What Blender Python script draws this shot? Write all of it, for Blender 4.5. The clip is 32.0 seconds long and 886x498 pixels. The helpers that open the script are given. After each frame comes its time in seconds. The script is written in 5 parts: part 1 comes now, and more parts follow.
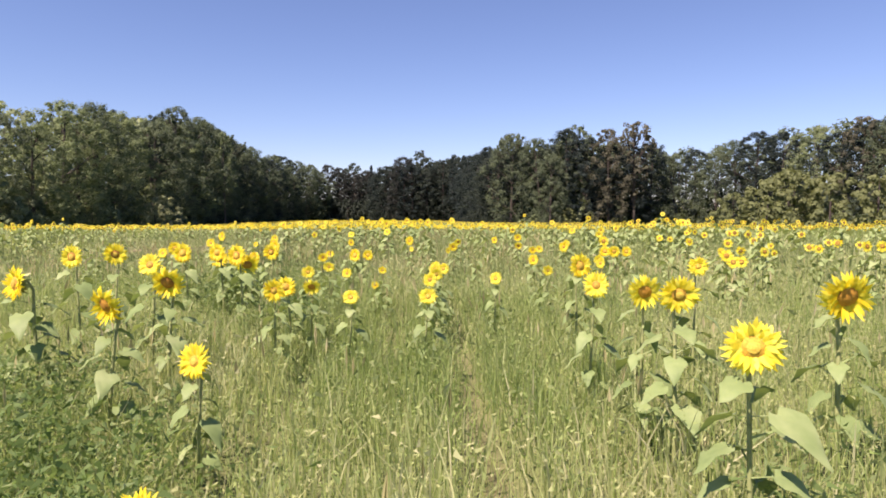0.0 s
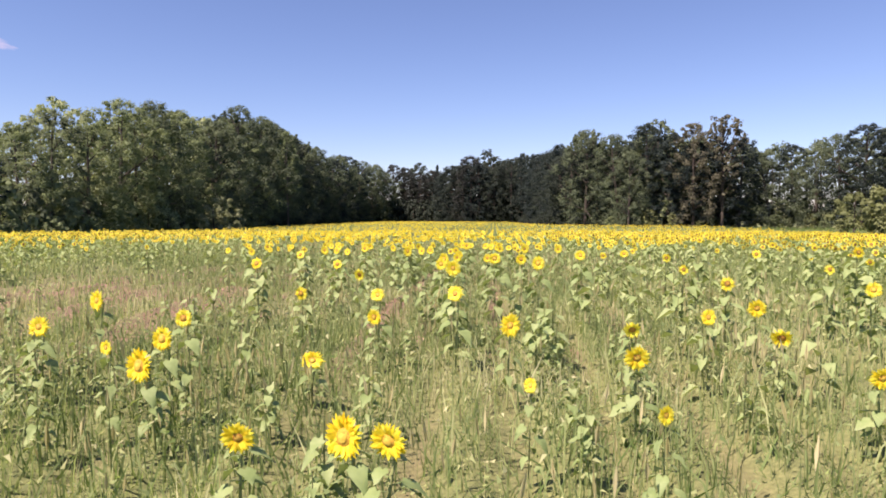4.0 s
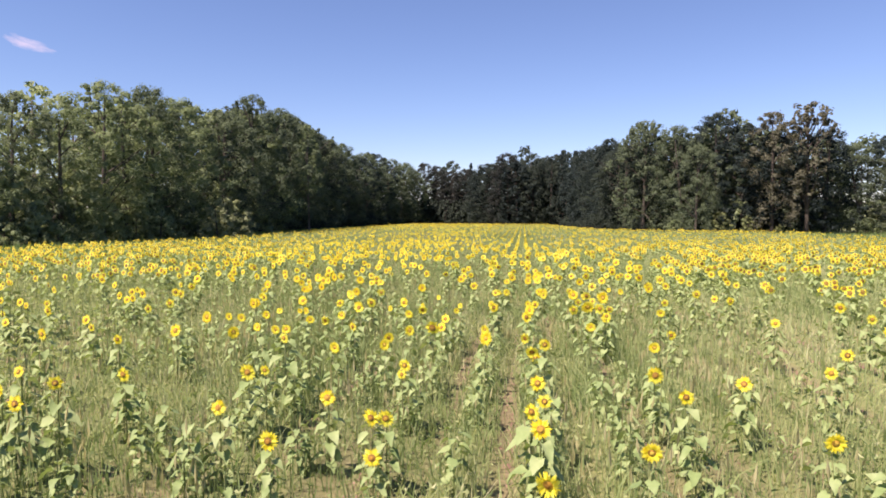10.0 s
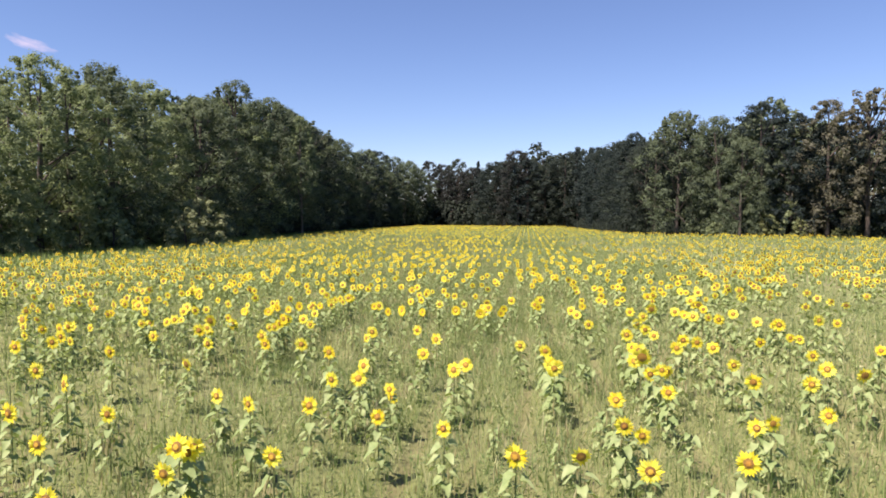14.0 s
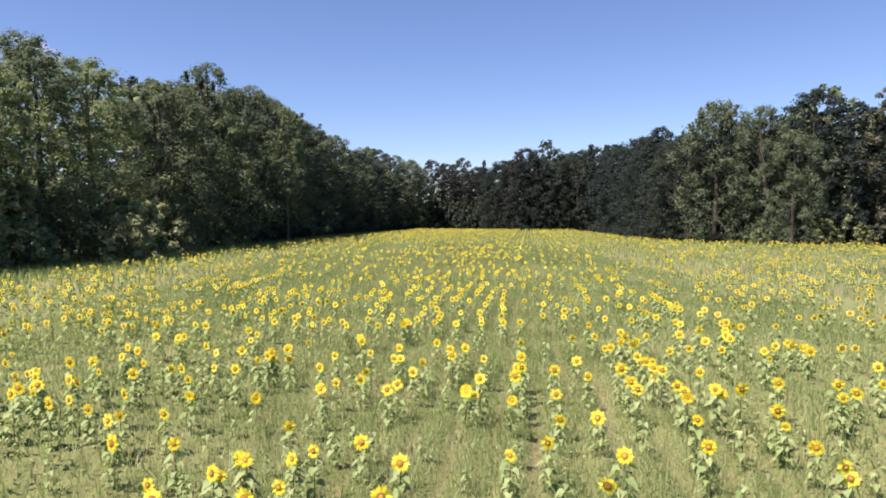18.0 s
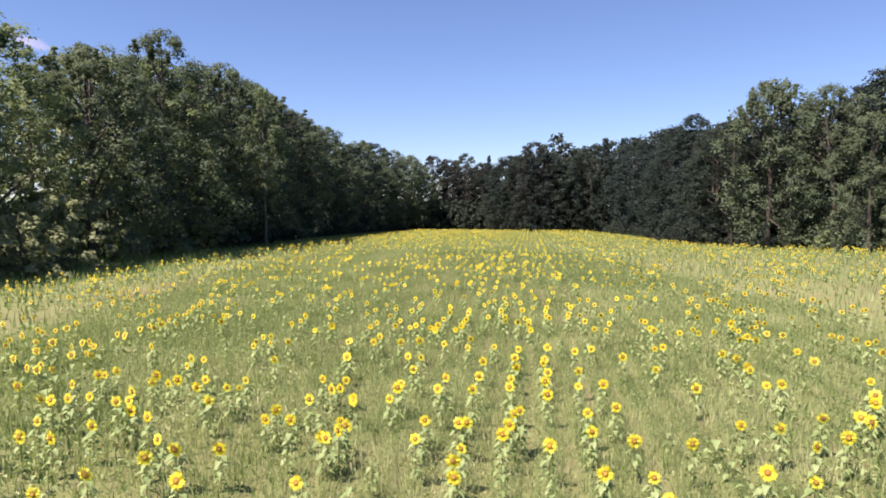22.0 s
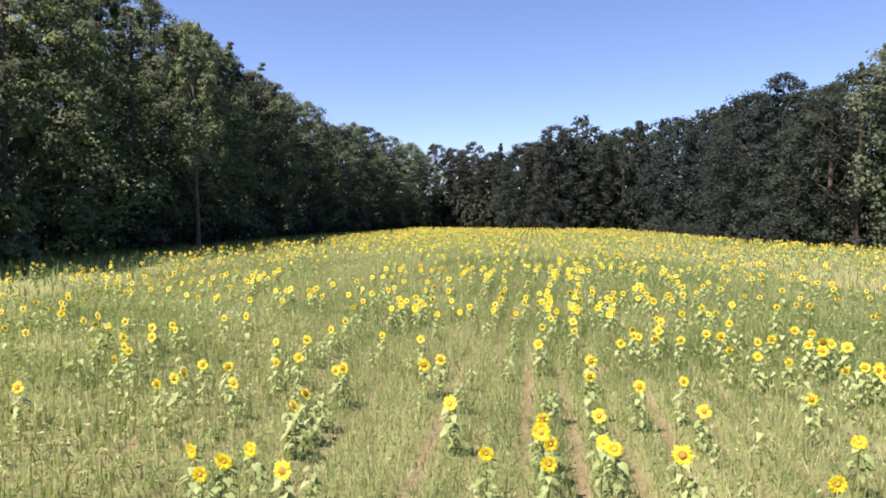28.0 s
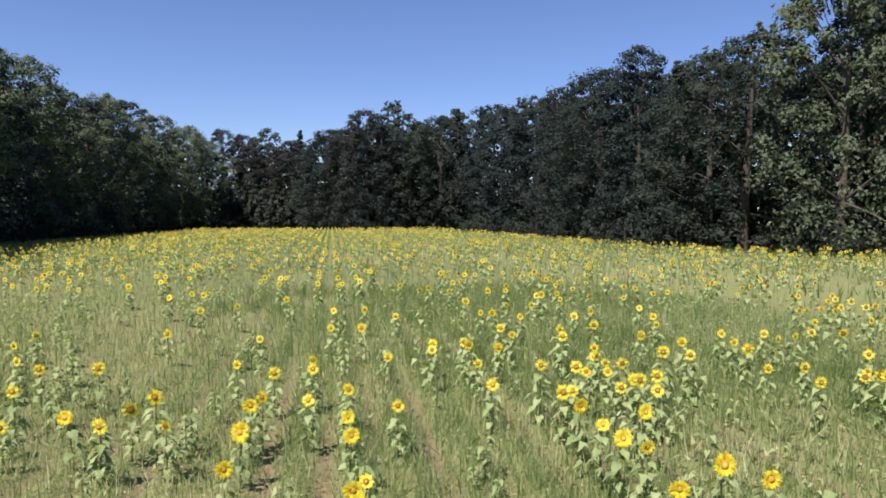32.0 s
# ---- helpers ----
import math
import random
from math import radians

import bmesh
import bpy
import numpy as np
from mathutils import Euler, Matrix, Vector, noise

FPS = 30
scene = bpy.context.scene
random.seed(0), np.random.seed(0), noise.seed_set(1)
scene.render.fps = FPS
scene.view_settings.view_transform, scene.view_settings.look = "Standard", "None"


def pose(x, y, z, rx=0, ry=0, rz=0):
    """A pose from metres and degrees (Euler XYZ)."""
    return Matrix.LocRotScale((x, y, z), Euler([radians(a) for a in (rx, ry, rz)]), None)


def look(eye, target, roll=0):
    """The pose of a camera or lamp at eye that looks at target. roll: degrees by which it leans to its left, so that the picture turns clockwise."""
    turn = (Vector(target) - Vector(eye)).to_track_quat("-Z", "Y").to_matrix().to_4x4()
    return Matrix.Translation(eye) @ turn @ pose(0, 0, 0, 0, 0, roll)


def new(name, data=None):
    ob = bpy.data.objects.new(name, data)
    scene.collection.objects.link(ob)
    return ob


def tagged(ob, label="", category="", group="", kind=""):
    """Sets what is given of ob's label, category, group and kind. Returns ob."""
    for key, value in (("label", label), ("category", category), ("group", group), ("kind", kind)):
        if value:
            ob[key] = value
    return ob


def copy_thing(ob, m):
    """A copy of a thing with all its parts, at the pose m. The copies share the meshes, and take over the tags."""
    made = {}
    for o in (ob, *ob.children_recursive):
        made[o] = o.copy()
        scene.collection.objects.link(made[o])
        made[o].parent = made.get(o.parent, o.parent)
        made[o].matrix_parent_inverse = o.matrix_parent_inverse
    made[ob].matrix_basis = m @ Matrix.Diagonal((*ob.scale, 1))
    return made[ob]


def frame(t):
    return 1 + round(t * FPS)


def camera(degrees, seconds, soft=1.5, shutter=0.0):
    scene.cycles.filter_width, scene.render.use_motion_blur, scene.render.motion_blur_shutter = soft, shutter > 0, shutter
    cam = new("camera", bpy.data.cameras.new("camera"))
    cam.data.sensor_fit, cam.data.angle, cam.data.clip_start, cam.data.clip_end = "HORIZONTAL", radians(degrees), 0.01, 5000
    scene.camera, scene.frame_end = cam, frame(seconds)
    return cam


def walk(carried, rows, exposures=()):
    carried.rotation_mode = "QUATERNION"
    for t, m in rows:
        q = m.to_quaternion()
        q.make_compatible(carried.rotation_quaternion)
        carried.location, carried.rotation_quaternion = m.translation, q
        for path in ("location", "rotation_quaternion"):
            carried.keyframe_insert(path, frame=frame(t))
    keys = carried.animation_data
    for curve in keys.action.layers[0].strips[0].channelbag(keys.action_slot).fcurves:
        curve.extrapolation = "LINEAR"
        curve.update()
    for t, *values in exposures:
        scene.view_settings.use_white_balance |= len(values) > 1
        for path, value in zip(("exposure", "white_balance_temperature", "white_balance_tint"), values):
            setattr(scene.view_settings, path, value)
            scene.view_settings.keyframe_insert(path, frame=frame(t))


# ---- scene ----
cam = camera(67.69, 32.0, soft=1.75)
# seconds, x, y, z, yaw, pitch
PATH = [
    (0.0, -0.00, 0.00, 2.210, -1.30, -3.46),
    (0.5, -0.02, 0.86, 2.229, -1.25, -3.47),
    (1.0, -0.06, 1.74, 2.312, -1.28, -3.46),
    (1.5, -0.17, 2.60, 2.362, -0.94, -3.46),
    (2.0, -0.28, 3.61, 2.427, 0.11, -3.47),
    (2.5, -0.34, 4.66, 2.469, 0.75, -3.48),
    (3.0, -0.39, 5.77, 2.496, 1.90, -3.47),
    (3.5, -0.45, 6.92, 2.512, 3.38, -3.47),
    (4.0, -0.52, 8.13, 2.528, 4.41, -3.47),
    (4.5, -0.62, 9.38, 2.555, 5.07, -3.47),
    (5.0, -0.76, 10.65, 2.608, 5.46, -3.46),
    (5.5, -0.97, 11.91, 2.699, 5.70, -3.46),
    (6.0, -1.24, 13.16, 2.841, 5.88, -3.45),
    (6.5, -1.42, 14.31, 2.921, 6.17, -3.46),
    (7.0, -1.59, 15.52, 2.968, 6.46, -3.46),
    (7.5, -1.78, 16.77, 2.976, 6.62, -3.47),
    (8.0, -2.09, 18.14, 2.975, 6.64, -3.47),
    (8.5, -2.50, 19.70, 2.983, 6.66, -3.47),
    (9.0, -2.90, 21.41, 2.984, 6.72, -3.47),
    (9.5, -3.33, 23.22, 2.980, 6.83, -3.48),
    (10.0, -3.70, 25.06, 2.997, 6.95, -3.49),
    (10.5, -4.09, 26.85, 3.048, 6.99, -3.49),
    (11.0, -4.44, 28.59, 3.098, 7.06, -3.49),
    (11.5, -4.78, 30.35, 3.117, 7.06, -3.50),
    (12.0, -5.13, 32.15, 3.100, 7.05, -3.50),
    (12.5, -5.55, 34.04, 3.107, 7.04, -3.49),
    (13.0, -5.92, 35.96, 3.120, 7.09, -3.49),
    (13.5, -6.32, 37.95, 3.162, 7.14, -3.47),
    (14.0, -6.68, 39.86, 3.203, 7.18, -3.47),
    (14.5, -7.02, 41.74, 3.234, 7.23, -3.46),
    (15.0, -7.40, 43.62, 3.284, 7.26, -3.46),
    (15.5, -7.78, 45.49, 3.347, 7.28, -3.45),
    (16.0, -8.12, 47.35, 3.414, 7.30, -3.44),
    (16.5, -8.39, 49.20, 3.480, 7.33, -3.42),
    (17.0, -8.53, 51.03, 3.537, 7.38, -3.41),
    (17.5, -8.71, 52.85, 3.583, 7.37, -3.41),
    (18.0, -8.89, 54.72, 3.632, 7.41, -3.41),
    (18.5, -9.10, 56.55, 3.630, 7.39, -3.42),
    (19.0, -9.36, 58.45, 3.649, 7.41, -3.41),
    (19.5, -9.67, 60.37, 3.646, 7.40, -3.41),
    (20.0, -10.03, 62.41, 3.630, 7.43, -3.42),
    (20.5, -10.40, 64.46, 3.622, 7.47, -3.45),
    (21.0, -10.80, 66.56, 3.619, 7.44, -3.47),
    (21.5, -11.22, 68.72, 3.613, 7.37, -3.49),
    (22.0, -11.58, 70.93, 3.598, 7.43, -3.48),
    (22.5, -11.91, 73.10, 3.526, 7.42, -3.49),
    (23.0, -12.19, 75.34, 3.458, 7.44, -3.50),
    (23.5, -12.48, 77.53, 3.355, 7.40, -3.51),
    (24.0, -12.75, 79.80, 3.234, 7.42, -3.51),
    (24.5, -13.04, 82.13, 3.097, 7.42, -3.51),
    (25.0, -13.38, 84.40, 2.926, 7.43, -3.49),
    (25.5, -13.72, 86.70, 2.749, 7.44, -3.47),
    (26.0, -14.05, 89.08, 2.576, 7.48, -3.47),
    (26.5, -14.41, 91.53, 2.419, 7.54, -3.47),
    (27.0, -14.78, 94.06, 2.290, 7.62, -3.47),
    (27.5, -15.20, 96.67, 2.200, 7.68, -3.46),
    (28.0, -15.67, 99.36, 2.162, 7.74, -3.44),
    (28.5, -16.19, 102.21, 2.116, 7.78, -3.46),
    (29.0, -16.61, 105.07, 2.072, 7.21, -3.47),
    (29.5, -16.98, 107.93, 2.027, 5.32, -3.47),
    (30.0, -17.30, 110.76, 1.950, 3.23, -3.47),
    (30.5, -17.54, 113.61, 1.885, 0.94, -3.49),
    (31.0, -17.69, 116.41, 1.818, -1.84, -3.52),
    (31.5, -17.77, 119.20, 1.794, -5.39, -3.54),
    (32.0, -17.76, 121.87, 1.772, -9.64, -3.56),
]
walk(cam, [(t, pose(x, y, z, 90 + pitch, 0, yaw)) for t, x, y, z, yaw, pitch in PATH],
     exposures=[(0.0, 1.09, 7600, 35), (9.0, 1.14, 7500, 33), (12.0, 1.12, 7400, 29), (19.0, 1.09, 7200, 28), (25.0, 1.33, 7300, 30), (28.0, 1.37, 7300, 31), (30.0, 1.28, 7100, 31), (31.0, 1.12, 6900, 29), (32.0, 0.86, 6800, 26)])

# ---------------------------------------------------------------- light
SUN_ELEV, SUN_AZ = 57.0, 226.0          # degrees; azimuth clockwise from the rows' far end (+y)
world = bpy.data.worlds.new("sky")
scene.world = world
world.use_nodes = True
wn, wl = world.node_tree.nodes, world.node_tree.links
sky = wn.new("ShaderNodeTexSky")
sky.sky_type = "NISHITA"
sky.sun_disc = False
sky.sun_elevation = radians(SUN_ELEV)
sky.sun_rotation = radians(SUN_AZ)
sky.altitude = 600
sky.air_density, sky.dust_density, sky.ozone_density = 1.0, 0.0, 10.0
wn["Background"].inputs["Strength"].default_value = 0.078
wl.new(sky.outputs[0], wn["Background"].inputs["Color"])

sun = new("sun", bpy.data.lights.new("sun", "SUN"))
sun.data.energy, sun.data.angle, sun.data.color = 5.0, radians(0.53), (1.0, 0.955, 0.88)
se, sa = radians(SUN_ELEV), radians(SUN_AZ)
sun_dir = Vector((math.sin(sa) * math.cos(se), math.cos(sa) * math.cos(se), math.sin(se)))
sun.matrix_world = look(sun_dir * 100, (0, 0, 0))

# ---------------------------------------------------------------- materials
def material(name, rough=0.7):
    m = bpy.data.materials.new(name)
    m.use_nodes = True
    b = m.node_tree.nodes["Principled BSDF"]
    b.inputs["Roughness"].default_value = rough
    return m, m.node_tree.nodes, m.node_tree.links, b


def ramp(n, l, fac, stops):
    r = n.new("ShaderNodeValToRGB")
    while len(r.color_ramp.elements) < len(stops):
        r.color_ramp.elements.new(0.5)
    for e, (p, c) in zip(r.color_ramp.elements, stops):
        e.position, e.color = p, (*c, 1)
    l.new(fac, r.inputs[0])
    return r.outputs[0]


def noise_tex(n, l, scale, detail=4.0, vec=None, rough=0.55):
    t = n.new("ShaderNodeTexNoise")
    t.inputs["Scale"].default_value, t.inputs["Detail"].default_value = scale, detail
    t.inputs["Roughness"].default_value = rough
    if vec is not None:
        l.new(vec, t.inputs["Vector"])
    return t.outputs["Fac"]


def mix(n, l, fac, a, b, kind="MIX"):
    m = n.new("ShaderNodeMix")
    m.data_type, m.blend_type = "RGBA", kind
    for sock, v in ((m.inputs["Factor"], fac), (m.inputs[6], a), (m.inputs[7], b)):
        if hasattr(v, "links"):
            l.new(v, sock)
        else:
            sock.default_value = v if not isinstance(v, tuple) else (*v, 1)
    return m.outputs[2]


def maths(n, l, op, a, b):
    m = n.new("ShaderNodeMath")
    m.operation = op
    for sock, v in zip(m.inputs, (a, b)):
        if hasattr(v, "links"):
            l.new(v, sock)
        else:
            sock.default_value = v
    return m.outputs[0]


def bump(n, l, b, height, strength, dist):
    k = n.new("ShaderNodeBump")
    k.inputs["Strength"].default_value, k.inputs["Distance"].default_value = strength, dist
    l.new(height, k.inputs["Height"])
    l.new(k.outputs[0], b.inputs["Normal"])


def leafy(name, stops, rough=0.6, through_light=0.35, tint=(1.0, 1.0, 0.55), patch=None, by_object=0.0, spec=0.3):
    """Leaf, blade or petal: colour varies from piece to piece; part of the light passes through."""
    m, n, l, b = material(name, rough)
    b.inputs["Specular IOR Level"].default_value = spec
    geo = n.new("ShaderNodeNewGeometry")
    fac = geo.outputs["Random Per Island"]
    if patch:
        pos = n.new("ShaderNodeTexCoord").outputs["Object"]
        fac = maths(n, l, "ADD", maths(n, l, "MULTIPLY", fac, 0.6),
                    maths(n, l, "MULTIPLY", maths(n, l, "SUBTRACT", noise_tex(n, l, patch, 3.0, pos), 0.39), 1.8))
    if by_object:
        rnd = n.new("ShaderNodeObjectInfo").outputs["Random"]
        fac = maths(n, l, "ADD", maths(n, l, "MULTIPLY", fac, 1 - by_object), maths(n, l, "MULTIPLY", rnd, by_object))
    col = ramp(n, l, fac, stops)
    l.new(col, b.inputs["Base Color"])
    tr = n.new("ShaderNodeBsdfTranslucent")
    l.new(mix(n, l, 1.0, col, tint, "MULTIPLY"), tr.inputs["Color"])
    sh = n.new("ShaderNodeMixShader")
    sh.inputs[0].default_value = through_light
    l.new(b.outputs[0], sh.inputs[1])
    l.new(tr.outputs[0], sh.inputs[2])
    l.new(sh.outputs[0], n["Material Output"].inputs["Surface"])
    return m


M_GRASS = leafy("meadow_grass", [(0.0, (0.106, 0.167, 0.053)), (0.3, (0.212, 0.298, 0.119)), (0.65, (0.352, 0.424, 0.188)), (1.0, (0.540, 0.544, 0.333))],
                0.6, 0.5, (1, 1, 0.75), patch=0.35)
M_DRY = leafy("dry_meadow_grass", [(0.0, (0.103, 0.181, 0.043)), (0.3, (0.247, 0.362, 0.108)), (0.7, (0.395, 0.476, 0.195)), (1.0, (0.525, 0.545, 0.300))],
              0.6, 0.5, (1, 1, 0.75), patch=0.5)
M_WEED = leafy("weed_leaf", [(0.0, (0.090, 0.165, 0.048)), (0.6, (0.150, 0.242, 0.078)), (1.0, (0.240, 0.319, 0.130))], 0.55, 0.5, (1, 1, 0.75), patch=0.6)
M_PETAL = leafy("petal", [(0.0, (0.86, 0.64, 0.03)), (0.3, (0.87, 0.76, 0.055)), (0.65, (0.87, 0.83, 0.10)), (1.0, (0.89, 0.88, 0.18))], 0.55, 0.45, (1, 0.98, 0.55), patch=2.3)
M_LEAF = leafy("sunflower_leaf", [(0.0, (0.123, 0.198, 0.072)), (0.5, (0.224, 0.311, 0.127)), (1.0, (0.352, 0.427, 0.212))], 0.55, 0.3, patch=9.0, by_object=0.4, spec=0.22)
M_HERB = leafy("weed_leaflets", [(0.0, (0.106, 0.172, 0.059)), (0.35, (0.221, 0.298, 0.123)), (0.75, (0.376, 0.434, 0.199)), (1.0, (0.579, 0.586, 0.353))], 0.6, 0.5, (1, 1, 0.75), patch=0.5)
M_STRAW = leafy("straw", [(0.0, (0.306, 0.305, 0.138)), (0.5, (0.423, 0.410, 0.212)), (1.0, (0.558, 0.534, 0.313))], 0.7, 0.4, (1, 1, 0.8))
M_STEM = leafy("sunflower_stem", [(0.0, (0.16, 0.21, 0.075)), (1.0, (0.28, 0.31, 0.14))], 0.6, 0.0)
TREE_LEAVES = {
    "oak": leafy("oak_leaves", [(0.0, (0.055, 0.083, 0.056)), (0.5, (0.088, 0.124, 0.079)), (1.0, (0.140, 0.184, 0.113))], 0.7, 0.42, (1, 1, 0.7), patch=0.25, by_object=0.5, spec=0.15),
    "maple": leafy("maple_leaves", [(0.0, (0.109, 0.156, 0.079)), (0.5, (0.179, 0.241, 0.125)), (1.0, (0.296, 0.358, 0.197))], 0.7, 0.45, (1, 1, 0.75), patch=0.25, by_object=0.55, spec=0.2),
    "bronze": leafy("bronze_leaves", [(0.0, (0.077, 0.080, 0.060)), (0.5, (0.118, 0.123, 0.087)), (1.0, (0.174, 0.181, 0.128))], 0.7, 0.4, (1, 1, 0.7), patch=0.3, by_object=0.3, spec=0.15),
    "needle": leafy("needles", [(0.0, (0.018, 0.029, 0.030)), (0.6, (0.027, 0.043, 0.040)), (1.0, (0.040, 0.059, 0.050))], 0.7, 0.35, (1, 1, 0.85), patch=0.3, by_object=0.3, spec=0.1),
    # deep and russet: oak and bronze darkened, the far wood's shade put into the colour
    "deep": leafy("shaded_oak_leaves", [(0.0, (0.021, 0.034, 0.031)), (0.5, (0.035, 0.050, 0.042)), (1.0, (0.054, 0.076, 0.056))], 0.7, 0.42, (1, 1, 0.8), patch=0.25, by_object=0.5, spec=0.1),
    "russet": leafy("shaded_russet_leaves", [(0.0, (0.025, 0.029, 0.030)), (0.5, (0.036, 0.043, 0.040)), (1.0, (0.055, 0.059, 0.053))], 0.7, 0.4, (1, 1, 0.8), patch=0.3, by_object=0.4, spec=0.1),
    "willow": leafy("willow_leaves", [(0.0, (0.11, 0.14, 0.064)), (0.5, (0.165, 0.20, 0.09)), (1.0, (0.23, 0.26, 0.125))], 0.6, 0.4, (1, 1, 0.7), patch=0.3, by_object=0.3, spec=0.15),
    "pale": leafy("pale_leaves", [(0.0, (0.15, 0.19, 0.10)), (0.5, (0.225, 0.265, 0.14)), (1.0, (0.31, 0.335, 0.19))], 0.6, 0.4, (1, 1, 0.7), patch=0.4, spec=0.2),
}


def disc_material(name, young, old):
    """Seed disc: golden in young flowers, dark brown in ripe ones."""
    m, n, l, b = material(name, 0.8)
    pos = n.new("ShaderNodeTexCoord").outputs["Object"]
    f = noise_tex(n, l, 90.0, 3.0, pos)
    rnd = maths(n, l, "FRACT", maths(n, l, "ADD", n.new("ShaderNodeNewGeometry").outputs["Random Per Island"], n.new("ShaderNodeObjectInfo").outputs["Random"]), 0.0)
    l.new(mix(n, l, rnd, ramp(n, l, f, young), ramp(n, l, f, old)), b.inputs["Base Color"])
    bump(n, l, b, f, 0.8, 0.004)
    return m


M_DISC = disc_material("disc_florets", [(0.3, (0.40, 0.21, 0.02)), (0.55, (0.54, 0.33, 0.035)), (0.75, (0.66, 0.45, 0.06))],
                       [(0.3, (0.20, 0.088, 0.012)), (0.55, (0.34, 0.165, 0.02)), (0.75, (0.48, 0.26, 0.034))])
M_CENTRE = disc_material("disc_centre", [(0.3, (0.52, 0.37, 0.045)), (0.7, (0.70, 0.54, 0.08))], [(0.3, (0.30, 0.17, 0.02)), (0.7, (0.46, 0.29, 0.04))])
M_SEED = disc_material("seed_florets", [(0.3, (0.22, 0.11, 0.015)), (0.7, (0.46, 0.28, 0.04))], [(0.3, (0.07, 0.032, 0.009)), (0.7, (0.22, 0.12, 0.02))])
M_RIPE = disc_material("ripe_florets", [(0.3, (0.42, 0.19, 0.02)), (0.7, (0.60, 0.32, 0.04))], [(0.3, (0.22, 0.09, 0.014)), (0.7, (0.40, 0.19, 0.026))])


def bark_material(name, dark, light):
    m, n, l, b = material(name, 0.9)
    pos = n.new("ShaderNodeTexCoord").outputs["Object"]
    mp = n.new("ShaderNodeMapping")
    mp.inputs["Scale"].default_value = (6, 6, 1.2)
    l.new(pos, mp.inputs["Vector"])
    f = noise_tex(n, l, 2.0, 6.0, mp.outputs[0])
    l.new(ramp(n, l, f, [(0.3, dark), (0.7, light)]), b.inputs["Base Color"])
    bump(n, l, b, f, 0.7, 0.05)
    return m


M_BARK = bark_material("bark", (0.028, 0.023, 0.019), (0.085, 0.072, 0.06))
M_PALE_BARK = bark_material("pale_bark", (0.07, 0.062, 0.052), (0.17, 0.155, 0.13))


def soil_material():
    m, n, l, b = material("field_soil", 0.95)
    pos = n.new("ShaderNodeTexCoord").outputs["Object"]
    fine = noise_tex(n, l, 9.0, 8.0, pos, 0.65)
    soil = ramp(n, l, fine, [(0.25, (0.085, 0.048, 0.032)), (0.5, (0.17, 0.102, 0.071)), (0.75, (0.27, 0.175, 0.128))])
    litter = ramp(n, l, noise_tex(n, l, 30.0, 6.0, pos), [(0.3, (0.10, 0.130, 0.045)), (0.55, (0.175, 0.205, 0.078)), (0.8, (0.27, 0.275, 0.13))])
    wide = ramp(n, l, noise_tex(n, l, 0.07, 5.0, pos, 0.65), [(0.3, (0.62, 0.74, 0.55)), (0.5, (0.85, 0.92, 0.8)), (0.7, (1.08, 1.02, 1.0))])
    litter = mix(n, l, 1.0, litter, wide, "MULTIPLY")
    cover = ramp(n, l, noise_tex(n, l, 0.9, 6.0, pos), [(0.42, (0, 0, 0)), (0.58, (1, 1, 1))])
    att = n.new("ShaderNodeAttribute")
    att.attribute_name = "bare"
    keep = maths(n, l, "SUBTRACT", 1.0, att.outputs["Fac"])
    f = maths(n, l, "MAXIMUM", keep, maths(n, l, "MULTIPLY", cover, 0.45))
    f = maths(n, l, "MULTIPLY", f, 0.9)
    l.new(mix(n, l, f, soil, litter), b.inputs["Base Color"])
    bump(n, l, b, fine, 0.9, 0.05)
    return m


M_SOIL = soil_material()


def clod_material():
    m, n, l, b = material("soil_clod", 0.95)
    rnd = n.new("ShaderNodeNewGeometry").outputs["Random Per Island"]
    l.new(ramp(n, l, rnd, [(0.0, (0.095, 0.055, 0.038)), (0.6, (0.175, 0.108, 0.076)), (1.0, (0.27, 0.18, 0.13))]), b.inputs["Base Color"])
    return m


M_CLOD = clod_material()

# ---------------------------------------------------------------- ground
KNOT_Y = [-3000, -60, 0, 8, 13, 18, 27, 43, 70, 90, 110, 130, 180, 250, 330, 3000]
KNOT_Z = [1.5, 0.70, 0.70, 0.74, 0.86, 1.05, 0.80, 0.24, -0.48, -0.94, -1.24, -1.42, -2.15, -3.2, -3.6, -3.6]
LINE_Y = np.arange(-120.0, 420.0, 1.0)
_z = np.interp(LINE_Y, KNOT_Y, KNOT_Z)
_k = np.hanning(15)
LINE_Z = np.convolve(np.pad(_z, 7, mode="edge"), _k / _k.sum(), mode="valid")


def wob(x, y, s):
    """Cheap smooth noise in -1..1 for arrays, wave length about s metres."""
    k = 6.283 / s
    return (np.sin(k * (x + 0.37 * y) + 1.3) * np.sin(k * (0.9 * y - 0.21 * x) + 0.4) + 0.6 * np.sin(k * 1.9 * (0.8 * x - 0.55 * y) + 2.1)
            * np.sin(k * 2.3 * (0.4 * x + 0.7 * y) + 5.0) + 0.4 * np.sin(k * 4.1 * (0.6 * x + 0.3 * y) + 0.7) * np.sin(k * 3.7 * (0.5 * y - 0.8 * x))) / 1.6


ROW = 0.70                                # spacing of the planted rows


def lie(x, y):
    """Height of the ground."""
    x, y = np.asarray(x, float), np.asarray(y, float)
    inside = np.exp(-((x + 5) / 60.0) ** 4)
    return np.interp(y, LINE_Y, LINE_Z) + 0.05 * wob(x, y, 9.0) * inside + 0.04 * np.cos(6.283 * x / ROW) * inside


